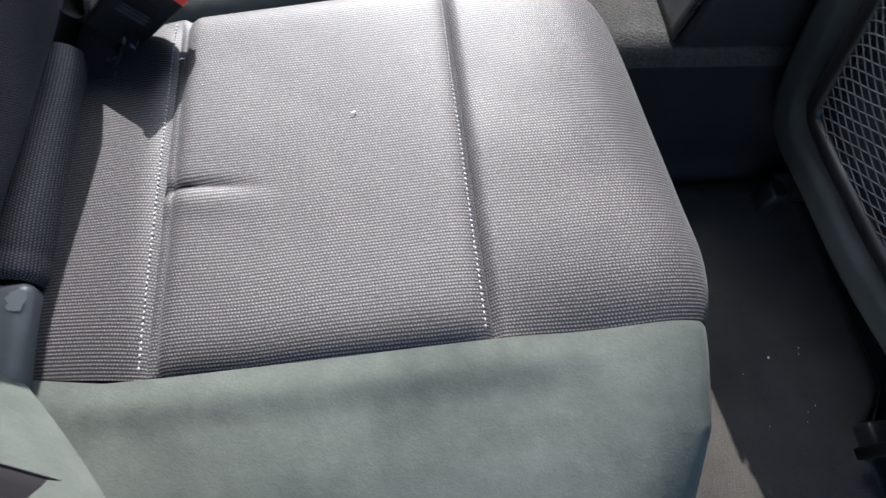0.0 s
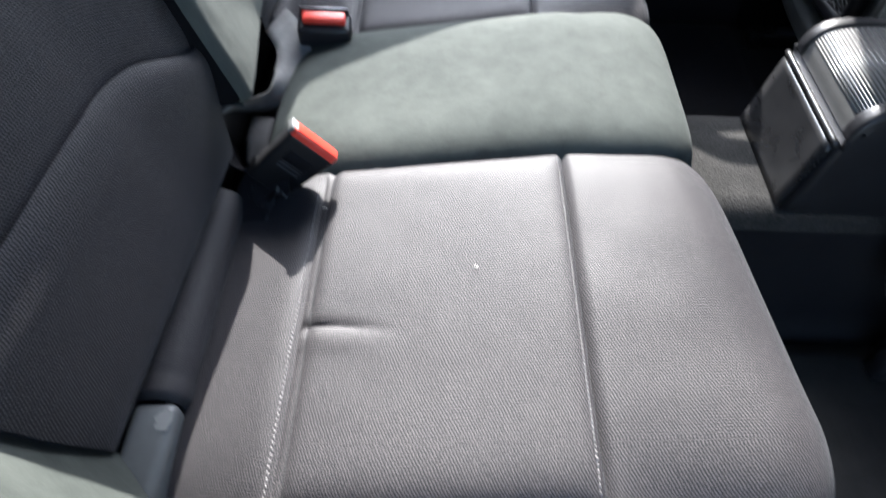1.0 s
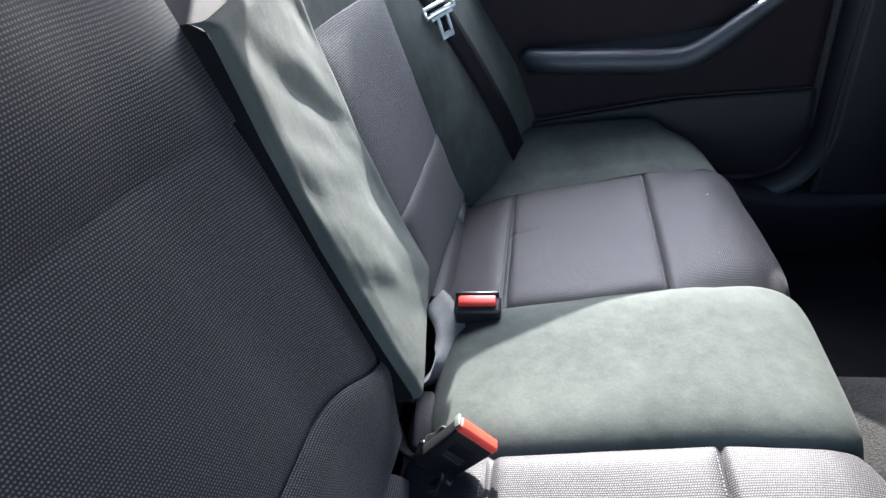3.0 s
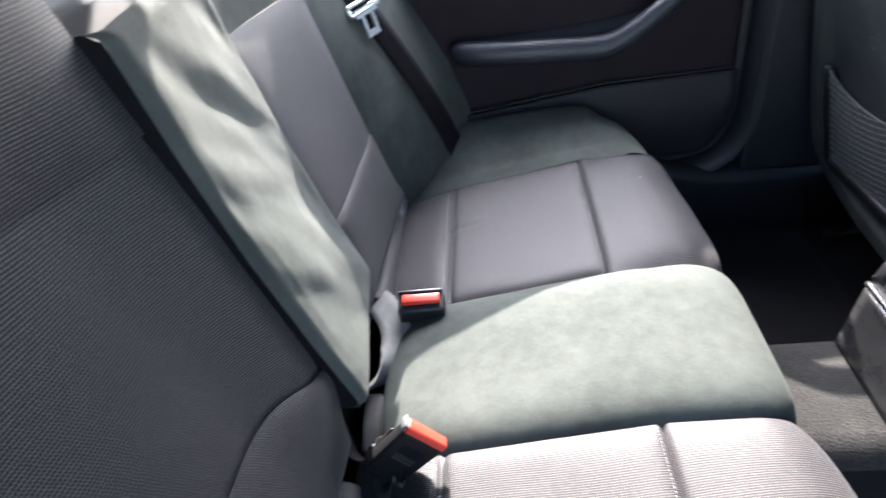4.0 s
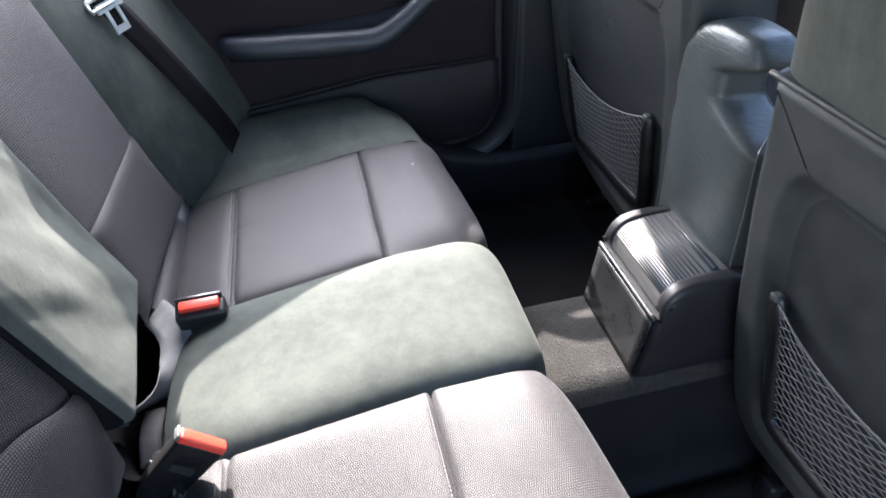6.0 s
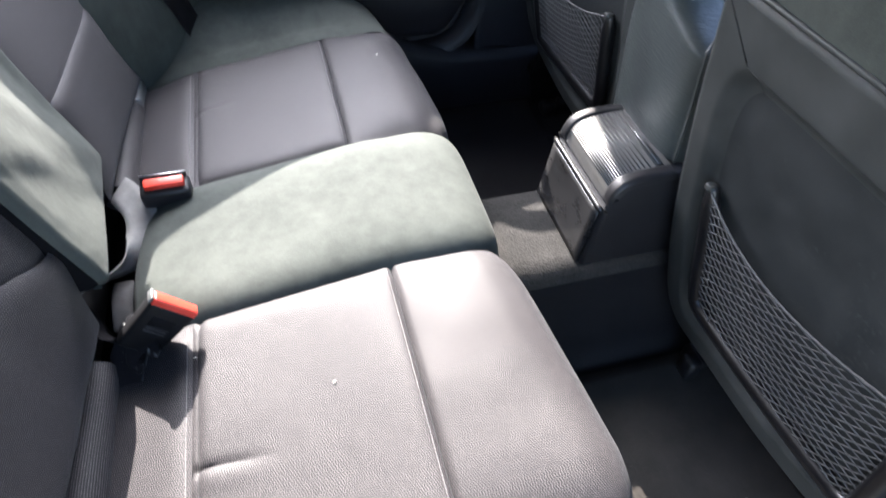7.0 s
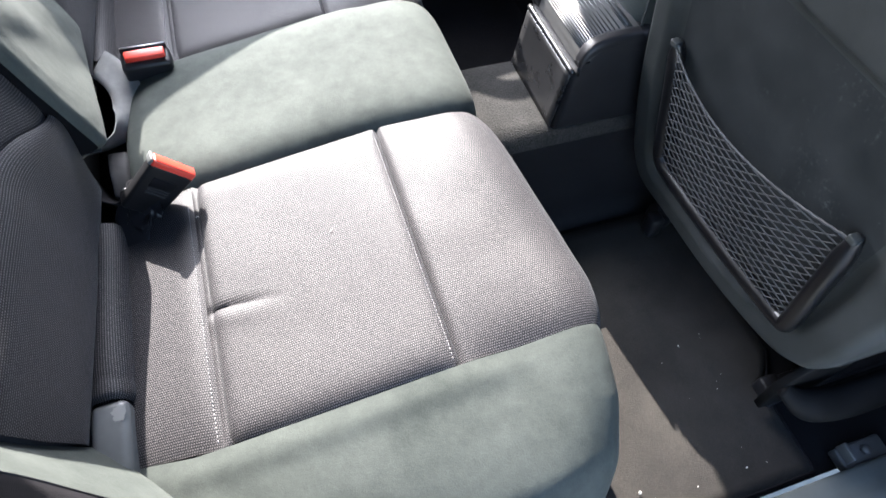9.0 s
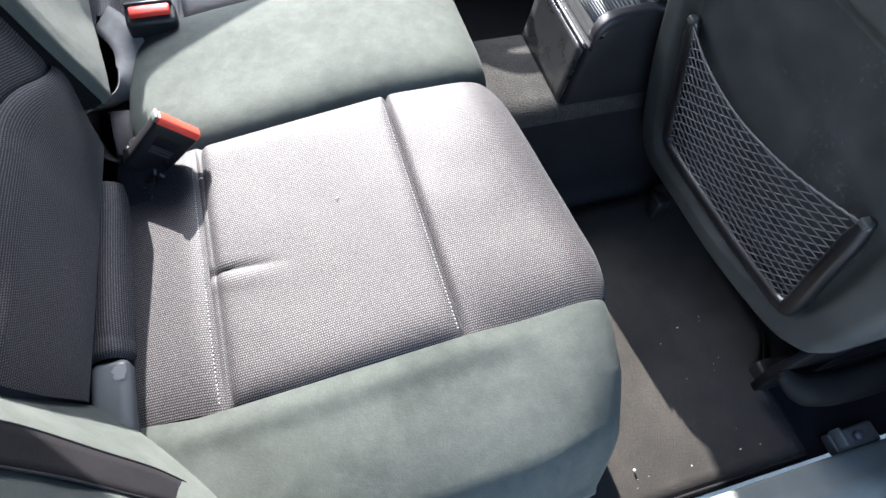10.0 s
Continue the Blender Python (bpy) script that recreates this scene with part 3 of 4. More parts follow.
        a = math.pi * (1.35 - 1.7 * v)
        return (-0.383 + r * math.cos(a), s * y, 0.268 + r * math.sin(a))
    part("bottom_roll", grid(base_roll, 60, 20), CLOTH, backrest, "narrow padded cloth roll at the base")
    bm = box(-0.401, -0.360, min(s * 0.412, s * 0.50), max(s * 0.412, s * 0.50), 0.235, 0.289, 0.010, 5)
    cover = part("hinge_cover", bm, HINGE, backrest, "scuffed dark grey plastic hinge cover", True)
    if s < 0:
        part("scuff_mark", grid(lambda u, v: (-0.369 + v * (0.0075 + 0.004 * noise.noise((2 * math.cos(6.283 * u), 2 * math.sin(6.283 * u), 1.0))) * math.cos(6.283 * u), -0.430 + 1.3 * v * (0.0075 + 0.004 * noise.noise((2 * math.cos(6.283 * u), 2 * math.sin(6.283 * u), 4.0))) * math.sin(6.283 * u), 0.2895), 24, 2), SCUFF, cover, "pale rubbed scuff mark")

# ---- folded centre armrest ----


def arm_x(y, z):
    return lerp(z, [0.38, 0.48, 0.60, 0.72, 0.83], [-0.351, -0.381, -0.413, -0.438, -0.456]) - 0.13 * (y - 0.015)


def arm_face(u, v):
    y = -0.119 + 0.255 * u
    z = 0.374 + 0.454 * v
    x = arm_x(y, z)
    r = 0.012
    e = min(u * 0.255, (1 - u) * 0.255)
    w = min(v * 0.454, (1 - v) * 0.454)
    for d in (e, w):
        if d < r:
            x -= r - math.sqrt(r * r - (r - d) ** 2)
    ridge = math.sin((z * 62 + y * 40) + 2.6 * noise.noise((y * 9, z * 9, 2.0)))
    a, c = y * 0.75 - z * 0.66, z * 0.75 + y * 0.66
    x += (0.0005 * ridge * (1 - 0.6 * v) + 0.0030 * noise.noise((y * 8, z * 10, 5.0)) + 0.0120 * noise.noise((a * 4, c * 12, 8.0)) + 0.0040 * noise.noise((a * 9, c * 27, 3.0))) * min(1, e / 0.03) * min(1, w / 0.03)
    return (x, y, z)


armrest = part("armrest", grid(arm_face, 60, 110), SUEDE, bench, "wrinkled grey-green suede armrest folded upright")
for s in (-1, 1):
    def arm_side(u, v):
        z = 0.374 + 0.454 * v
        w = min(v * 0.454, (1 - v) * 0.454)
        x = arm_x(0.0085 + s * 0.1275, z) - 0.012 - (0.012 - math.sqrt(max(0, 0.000144 - (0.012 - min(w, 0.012)) ** 2)))
        return (x - 0.09 * u, 0.0085 + s * (0.1275 + 0.002 * math.sin(math.pi * u)), z)
    part("armrest_side", grid(arm_side, 10, 60), SIDECLOTH, armrest, "black cloth-covered side")
part("armrest_end", grid(lambda u, v: (arm_x(-0.119 + 0.255 * v, 0.374) - 0.012 - 0.09 * u, -0.119 + 0.255 * v, 0.374 + 0.004 * u), 4, 10), SUEDE, armrest)

# ---- belts and buckles ----
def buckle(name, label, m, standing=False):
    """Local: z along the body towards the button, x across the button, y through it."""
    b = thing(name, label, "seat belt buckle")
    bm = box(-0.030, 0.030, -0.0105, 0.0105, -0.082, 0.0, 0.005, 4)
    for v in bm.verts:
        v.co.x *= 1.0 - 0.14 * ease((-0.03 - v.co.z) / 0.065)
    ob = part("housing", bm, BUCKLE, b)
    if standing:
        part("surround", box(-0.036, 0.036, -0.021, 0.0125, -0.075, -0.0015, 0.006, 4), BLACK, ob, "black plastic shroud")
        part("slot_rim", box(-0.033, 0.033, 0.0070, 0.0125, -0.004, 0.0075, 0.0010, 2), BLACK, ob, "raised latch slot rim")
        part("rim_edge", tube([(-0.032, 0.0101, 0.0078), (0.032, 0.0101, 0.0078)], 0.0008, 6), STEEL, ob, "bright worn slot edge")
    else:
        part("slot_rim", box(-0.0325, -0.0285, -0.008, 0.0095, -0.004, 0.0050, 0.0012, 2), HINGE, ob, "worn latch slot rim")
        part("emblem_patch", box(-0.016, 0.016, -0.0112, -0.0098, -0.034, -0.018, 0.0004, 1), BELT, ob)
    part("button", box(-0.029, 0.029, -0.0098, 0.0064, -0.006, 0.0065, 0.0028, 3), RED, b, "bright red release button")
    for k in range(3):
        part("emblem_bar", box(-0.014, 0.014, -0.0110, -0.0102, -0.036 - 0.005 * k, -0.033 - 0.005 * k, 0.0002, 1), FOAM, ob)
    b.matrix_world = m
    return b


def basis(o, zdir, xdir):
    z = Vector(zdir).normalized()
    x = Vector(xdir)
    x = (x - z * x.dot(z)).normalized()
    y = z.cross(x)
    return Matrix(((x.x, y.x, z.x, o[0]), (x.y, y.y, z.y, o[1]), (x.z, y.z, z.z, o[2]), (0, 0, 0, 1)))


near_buckle = buckle("seat_belt_buckle", "black buckle with red button lying beside the suede pad", basis((-0.272, -0.140, 0.345), (0.74, 0.12, 0.66), (0.60, 0.0, -0.80)))
far_buckle = buckle("seat_belt_buckle", "black buckle with red button standing behind the suede pad", basis((-0.298, 0.118, 0.327), (0.05, -0.24, 0.97), (0.95, 0.06, -0.08)), True)

strap = thing("centre_belt", "grey-black lap belt strap twisted in the seat gap, sunlight in its colour", "seat belt")
part("webbing", ribbon([(-0.376, 0.150, 0.300), (-0.362, 0.132, 0.302), (-0.342, 0.098, 0.292), (-0.338, 0.062, 0.281), (-0.348, 0.030, 0.276), (-0.366, -0.008, 0.287), (-0.371, -0.052, 0.319), (-0.392, -0.085, 0.330)],
                       [(0.67, 0.57, 0.47), (0.87, 0.43, 0.24), (0.96, 0.28, 0.03), (0.91, 0.1, -0.39), (0.2, -0.05, -0.97), (-0.6, -0.08, -0.75), (-0.85, -0.01, -0.53), (-0.7, 0.21, -0.69)], 0.047, 0.0012, 80), BELTLIT, strap)
stalk = thing("belt_stalk", "dark grey webbing stalk sewn below a belt buckle", "seat belt")
part("webbing", ribbon([(-0.325, -0.136, 0.300), (-0.345, -0.140, 0.285), (-0.372, -0.125, 0.292), (-0.385, -0.10, 0.305), (-0.40, -0.08, 0.30)],
                       [(0.5, 0.0, -0.8), (0.5, 0.2, -0.8), (0.2, 0.5, -0.8), (0.0, 0.6, -0.8), (0, 0.6, -0.8)], 0.045), BELT, stalk)
def boot(u, v):
    """Bunched black fabric round the stalk."""
    c = boot_line[int(round(v * 40))]
    a = 2 * math.pi * u
    k = 0.025 + 0.004 * math.sin(v * 19) + 0.015 * noise.noise((math.cos(a) * 1.9, math.sin(a) * 1.9, v * 5.5)) - 0.006 * v
    return c + Vector((0.9 * k * math.cos(a), 1.15 * k * math.sin(a), 0.55 * k * math.sin(a + 0.6)))


boot_line = smooth_line([(-0.318, -0.142, 0.306), (-0.334, -0.150, 0.295), (-0.340, -0.166, 0.287), (-0.352, -0.178, 0.276)], 40)
part("webbing_boot", grid(boot, 36, 40), BLACK, stalk, "bunched black fabric boot")
stub = thing("belt_stalk", "short webbing stalk upright in the seat gap, lightened to dark grey", "seat belt")
part("webbing", ribbon([(-0.374, 0.004, 0.248), (-0.362, -0.022, 0.272), (-0.356, -0.052, 0.289), (-0.352, -0.085, 0.296), (-0.352, -0.118, 0.280)], [(0.5, 0.3, -0.3), (0.6, 0.3, -0.4), (0.7, 0.2, -0.5), (0.7, 0.1, -0.6), (0.7, 0, -0.6)], 0.027), BELTPALER, stub)

for s in (-1, 1):
    belt = thing("seat_belt", "black shoulder belt with a zinc tongue hanging down the suede wing", "seat belt", "rear seat belts")
    run = [(-0.246, 0.600, 0.30), (-0.260, 0.594, 0.34), (-0.272, 0.583, 0.387), (-0.300, 0.560, 0.472), (-0.328, 0.546, 0.542), (-0.353, 0.529, 0.604), (-0.371, 0.516, 0.647), (-0.388, 0.505, 0.684), (-0.44, 0.48, 0.80), (-0.50, 0.46, 0.92)]
    if s < 0:
        run = [(-0.277, -0.597, 0.300), (-0.286, -0.592, 0.345), (-0.295, -0.588, 0.38), (-0.313, -0.584, 0.444), (-0.332, -0.578, 0.50), (-0.347, -0.574, 0.53), (-0.372, -0.570, 0.60), (-0.405, -0.560, 0.70), (-0.45, -0.55, 0.82), (-0.50, -0.53, 0.93)]
        run = [(x - 0.009, y, z) for x, y, z in run]
    wd = Vector((0.50, s * 0.82, 0.06))
    part("webbing", ribbon(run, [wd] * len(run), 0.051), BELT, belt)
    for e in (-1, 1):
        part("selvedge", tube([p + wd.normalized() * e * 0.0252 for p in smooth_line(run, 40)], 0.0011, 6), BLACK, belt, "rounded woven edge")
    if s < 0:
        belt["label"] = "black shoulder belt lying flat on the suede wing"
        continue
    t = Vector((-0.377, 0.510, 0.664))
    bm = bmesh.new()
    down = (Vector(run[5]) - Vector(run[7])).normalized()
    side = (wd - down * wd.dot(down)).normalized()
    side, down = side * 0.93 + down * 0.37, down * 0.93 - side * 0.37
    nrm = side.cross(down) * (1 if side.cross(down).x > 0 else -1)
    base = t + nrm * 0.004
    tube([base - side * 0.040, base - side * 0.037 - down * 0.004, base + side * 0.037 - down * 0.004, base + side * 0.040, base + side * 0.037 + down * 0.012, base - side * 0.037 + down * 0.012, base - side * 0.040], 0.0035, 8, bm)
    tongue = part("tongue", bm, STEEL, belt, "zinc-plated belt tongue")
    m4 = basis(base + down * 0.014, nrm, side)
    bm = bmesh.new()
    for r in (box(-0.016, -0.0085, -0.034, 0.004, -0.0015, 0.0015), box(0.0085, 0.016, -0.034, 0.004, -0.0015, 0.0015), box(-0.016, 0.016, -0.043, -0.032, -0.0015, 0.0015), box(-0.028, 0.028, -0.006, 0.008, -0.002, 0.002)):
        me = bpy.data.meshes.new("tmp")
        r.to_mesh(me)
        r.free()
        bm.from_mesh(me)
        bpy.data.meshes.remove(me)
    flip = m4 if (m4.to_3x3() @ Vector((0, -1, 0))).dot(down) > 0 else basis(base + down * 0.014, nrm, -side)
    bmesh.ops.transform(bm, matrix=flip, verts=bm.verts)
    part("latch_plate", bm, STEEL, tongue, "slotted steel latch plate", False)

# ---- closed rear door ----
door = thing("rear_door", "closed rear door with dark cloth card and vinyl pull handle", "car door")


def trim_z(x):
    return lerp(x, [-0.25, -0.2, 0.07, 0.34], [0.350, 0.354, 0.387, 0.392])


def door_y(z):
    return 0.705 + 0.01 * ease((z - 0.55) / 0.3)


def belt_z(x):
    return lerp(x, [-0.42, 0.0, 0.09, 0.145, 0.22, 0.385], [0.712, 0.683, 0.688, 0.632, 0.603, 0.589])


def card(u, v):
    x = -0.42 + 0.762 * u
    z = trim_z(x) + (belt_z(x) - trim_z(x)) * v
    return (x, door_y(z), z)


def pocket(u, v):
    x = -0.42 + 0.762 * u
    edge = 0.19 + 0.075 * ease((x - 0.26) / 0.085) ** 2
    z = trim_z(x) - 0.003 - (trim_z(x) - 0.003 - edge) * v
    return (x, 0.699 - 0.010 * math.sin(math.pi * min(1, v * 1.2)) + 0.03 * ease((v - 0.9) / 0.1), z)


part("door_card", grid(card, 40, 30, thick=0.012), DOORCARD, door, "dark cloth-covered upper card")
part("lower_card", grid(pocket, 50, 24, thick=0.012), DOORLOW, door, "black padded lower card")
part("trim_groove", tube(smooth_line([(x, 0.702, trim_z(x) - 0.001) for x in np.linspace(-0.4, 0.34, 12)], 30), 0.0025, 6), FOAM, door)
edge = [(0.346, 0.703, 0.59), (0.347, 0.703, 0.5), (0.348, 0.703, 0.35), (0.346, 0.703, 0.285), (0.33, 0.703, 0.235), (0.30, 0.703, 0.205), (0.24, 0.703, 0.19), (0.16, 0.703, 0.188), (0.0, 0.703, 0.188)]
edge_line = smooth_line(edge, 60)


def surround(u, v):
    """The moulded trim round the door opening, rolling in from the groove behind the seal."""
    i = int(round(u * 60))
    d = edge_line[min(i + 1, 60)] - edge_line[max(i - 1, 0)]
    out = Vector((-d.z, 0, d.x)).normalized()
    k = int(round(v * 6))
    far_out = [0.012, 0.015, 0.021, 0.028, 0.036, 0.044, 0.050][k]
    return edge_line[i] + out * far_out + Vector((0, [0.020, 0.004, -0.012, -0.022, -0.028, -0.031, -0.032][k], 0))


setting("door_surround", "blue-black plastic trim rounding the closed door opening", grid(surround, 60, 6), TRIM, "trim", True)
part("edge_seal", tube(smooth_line(edge, 60), 0.008, 8), FOAM, door, "black rubber edge seal")
pull = smooth_line([(-0.238, 0.692, 0.502), (-0.222, 0.668, 0.502), (-0.175, 0.655, 0.497), (-0.075, 0.650, 0.492), (0.025, 0.650, 0.486), (0.075, 0.650, 0.489), (0.125, 0.652, 0.514), (0.18, 0.656, 0.553), (0.235, 0.660, 0.590), (0.28, 0.674, 0.606), (0.31, 0.70, 0.618)], 80)
rads = [lerp(k / 80, [0, 0.08, 0.2, 0.45, 0.58, 0.75, 1], [0.010, 0.020, 0.025, 0.025, 0.022, 0.017, 0.012]) for k in range(81)]
part("pull_handle", tube(pull, rads, 16), PULL, door, "dark blue-grey vinyl armrest and pull")
part("handle_base", grid(lambda u, v: (-0.235 + 0.38 * u, 0.704 - 0.03 * math.sin(math.pi * v), 0.455 + 0.055 * v + 0.02 * u * u), 30, 8), BLACK, door)
part("pull_screw", tube([(0.165, 0.676, 0.594), (0.165, 0.668, 0.594)], 0.007, 12), STEEL, door, "recessed chrome screw cap")

# ---- rear end of the centre console ----
console = thing("centre_console", "black plastic centre console end with ribbed roller lid", "console")
CON = [(0.320, 0.198), (0.334, 0.314), (0.344, 0.322), (0.348, 0.338), (0.355, 0.351), (0.368, 0.360), (0.392, 0.366), (0.52, 0.367), (0.62, 0.35), (0.62, 0.19)]
bm = prism(CON, "y", -0.086, 0.094, 0.010, 3)
for v in bm.verts:
    v.co.y += (0.02 * (0.38 - v.co.z) / 0.18) * (-1 if v.co.y < 0 else 1) * 0.35
sharpen(part("console_body", bm, BLACK, console, "grained black plastic housing"), 35)
part("rear_panel", grid(lambda u, v: (0.3165 + 0.0145 * v, -0.083 + 0.174 * u, 0.201 + 0.110 * v), 10, 10, 0.0015, thick=0.003), GLOSS, console, "scratched black rear cover")
part("accent_strip", tube([(0.3320, y, 0.3165) for y in np.linspace(-0.086, 0.094, 20)], 0.0040, 10), GLOSS, console, "polished trim strip")
LIDP = [(0.3415, 0.3230), (0.3440, 0.3380), (0.3500, 0.3515), (0.3610, 0.3615), (0.3780, 0.3670), (0.4050, 0.3695), (0.4420, 0.3705)]
lid_line = smooth_line([(x, 0, z) for x, z in LIDP], 48)
lid = part("roller_lid", grid(lambda u, v: lid_line[int(round(v * 48))] + Vector((0, -0.068 + 0.146 * u, 0)), 4, 48), LID, console, "satin grey curved lid")
slat = None
for k in range(17):
    p = lid_line[13 + 2 * k]
    ob = part("slat", tube([(0, -0.064, 0), (0, 0.074, 0)], 0.0013, 8), LID, lid) if slat is None else new("slat", slat.data)
    ob.parent = lid
    ob.location = (p.x - 0.0002, 0, p.z + 0.0003)
    slat = slat or ob
for y0, y1 in ((-0.090, -0.067), (0.077, 0.098)):
    part("lid_rail", grid(lambda u, v: lid_line[int(round(u * 48))] + Vector((-0.0008, y0 + (y1 - y0) * v, 0.0004 - 0.012 * max(0.0, (0.3 - (v if y0 < 0 else 1 - v)) / 0.3) ** 2)), 48, 10, 0.0035, power=6), BLACK, console, "rounded side rail")
part("lid_stop", tube([(0.4245, -0.062, 0.3715), (0.4245, 0.070, 0.3715)], 0.0036, 8), LID, console, "polished end strip")
for y, z, dy, dz, bow in ((-0.028, 0.302, -0.022, -0.046, 0.010), (-0.046, 0.262, -0.004, -0.030, -0.004)):
    part("scratch", tube([(0.3165 + 0.0145 * (z + dz * t - 0.201) / 0.110 - 0.0016, y + dy * t + bow * math.sin(math.pi * t), z + dz * t) for t in np.linspace(0, 1, 14)], 0.00035, 4), SHELL, console, "pale curved scratch mark")

# ---- upright front armrest ----


def arm_loft(u, v):
    """Rings of a rounded block; below its lip the nearer side is scooped out to a grip."""
    z = 0.30 + 0.373 * v
    cut = ease((z - 0.536) / 0.050) * (1 - 0.62 * ease((z - 0.614) / 0.030))
    lo = -0.064 + 0.092 * cut
    hi = 0.142 - 0.075 * (1 - math.sqrt(max(0.0, 1 - (max(0.0, z - 0.572) / 0.102) ** 2)))
    x0, x1 = 0.435 - 0.06 * (z - 0.40), 0.532 - 0.12 * (z - 0.40)
    dome = math.sqrt(max(0.0, 1 - (max(0.0, z - 0.612) / 0.0615) ** 3))
    cx, cy = (x0 + x1) / 2, (lo + hi) / 2
    hx, hy = (x1 - x0) / 2 * (0.55 + 0.45 * dome), (hi - lo) / 2 * (0.50 + 0.50 * dome)
    a = 2 * math.pi * u
    c, s = math.cos(a), math.sin(a)
    e = 0.5
    return (cx - hx * math.copysign(abs(c) ** e, c), cy + hy * math.copysign(abs(s) ** e, s), z)


bm = grid(arm_loft, 64, 96)
bmesh.ops.remove_doubles(bm, verts=bm.verts, dist=1e-5)
bmesh.ops.holes_fill(bm, edges=bm.edges, sides=0)
front_arm = part("armrest", bm, HIDE, console, "wrinkled black leather armrest tipped upright")
part("armrest_piping", tube(smooth_line([(0.452, -0.062, 0.31), (0.445, -0.062, 0.45), (0.438, -0.061, 0.536), (0.445, -0.054, 0.554), (0.467, -0.040, 0.562), (0.50, -0.036, 0.564)], 40), 0.0022, 6), HIDE, front_arm, "sewn leather edge")

# ---- front seats seen from behind ----
OUTLINE = [(0.106, 0.683), (0.103, 0.60), (0.100, 0.5), (0.106, 0.32), (0.125, 0.20), (0.148, 0.146), (0.188, 0.122), (0.27, 0.127), (0.40, 0.136), (0.53, 0.165), (0.585, 0.195), (0.612, 0.24), (0.625, 0.33), (0.632, 0.5), (0.625, 0.62), (0.612, 0.683)]


def seat_plane(z):
    return 0.4825 - 0.15 * z


def front_seat(sign, dx, dz, label):
    """dz is how far the seat is wound up from its lowest setting."""
    seat = thing("front_seat", label, "car seat", "front seats", at=(dx, 0, dz))
    pts = [Vector((p.x, p.y)) for p in smooth_line([(y, z, 0) for y, z in OUTLINE], 240)]
    top = [Vector((0.612 + (0.092 - 0.612) * k / 80, 0.683)) for k in range(1, 80)]
    loop = pts + top
    cy, cz = 0.37, 0.42
    def ring(bm, shrink, dep, src=loop):
        out = []
        for p in src:
            d = Vector((p.x - cy, p.y - cz))
            q = Vector((cy, cz)) + d * (1 - shrink / max(abs(d.x) * 0.9 + abs(d.y) * 0.1, abs(d.y), 0.05))
            out.append(bm.verts.new((seat_plane(q.y) + dep, sign * q.x, q.y)))
        return out
    def recess(bm, shrink, dep):
        """The dished panel's outline, with rounded upper corners."""
        top_z, out = 0.653 - shrink * 0.75, []
        for p in loop:
            d = Vector((p.x - cy, p.y - cz))
            q = d * (1 - shrink / max(abs(d.x) * 0.9 + abs(d.y) * 0.1, abs(d.y), 0.05))
            a = q.length
            if d.y > 0.02:
                b = (top_z - cz) * d.length / d.y
                a = (a ** -6 + b ** -6) ** (-1 / 6)
            q = Vector((cy, cz)) + d.normalized() * a
            out.append(bm.verts.new((seat_plane(q.y) + dep, sign * q.x, q.y)))
        return out
    def stack(bm, rs, fill):
        k = len(rs[0])
        for a, b in zip(rs, rs[1:]):
            for i in range(k):
                bm.faces.new((a[i], a[(i + 1) % k], b[(i + 1) % k], b[i]))
        if fill:
            bmesh.ops.triangulate(bm, faces=[bm.faces.new(rs[-1])])
        return bm
    bm = bmesh.new()
    rs = [ring(bm, a, b) for a, b in ((0.0, 0.13), (0.0, 0.022), (0.002, 0.012), (0.007, 0.004), (0.014, 0.0), (0.017, 0.0))]
    rs += [recess(bm, a, b) for a, b in ((0.037, 0.0), (0.041, 0.0), (0.044, 0.0008), (0.048, 0.003), (0.053, 0.0070), (0.058, 0.0098), (0.063, 0.0112), (0.068, 0.0118))]
    part("shell_rim", stack(bm, rs, False), SHELL, seat, "worn dark grey moulded rim")
    bm = bmesh.new()
    part("shell_panel", stack(bm, [recess(bm, 0.0672, 0.0119), recess(bm, 0.072, 0.0120)], True), PANEL, seat, "scuffed recessed back panel")
    # upholstery above the shell and along the front
    def cap(u, v):
        z = 0.684 + 0.30 * v
        a = math.pi * (u - 0.5)
        wy = 0.258 - 0.05 * v * v
        s, c = math.sin(a), math.cos(a)
        x = seat_plane(z) + 0.06 - 0.062 * abs(c) ** 0.35
        return (x, sign * (0.356 + wy * math.copysign(abs(s) ** 0.6, s)), z)
    part("head_section", grid(cap, 40, 16, 0.0), SUEDE, seat, "grey-green suede upper section")
    part("seam_piping", tube(smooth_line([(seat_plane(0.684) - 0.002, sign * y, 0.684) for y in np.linspace(0.106, 0.61, 10)], 30), 0.0035, 6), SHELL, seat)
    bm = prism([(0.105, 0.22), (0.61, 0.22), (0.61, 0.96), (0.105, 0.96)], "x", 0.47, 0.56, 0.03, 3)
    for v in bm.verts:
        v.co.y *= sign
        v.co.x += -0.15 * (v.co.z - 0.42)
    part("front_upholstery", bm, SUEDE, seat, "suede seat front and sides")
    part("seat_cushion", box(0.48, 1.0, min(sign * 0.12, sign * 0.61), max(sign * 0.12, sign * 0.61), 0.17, 0.31, 0.04, 4), FOAM, seat)
    # pocket frame: a U of black plastic with capped ends
    far = sign > 0
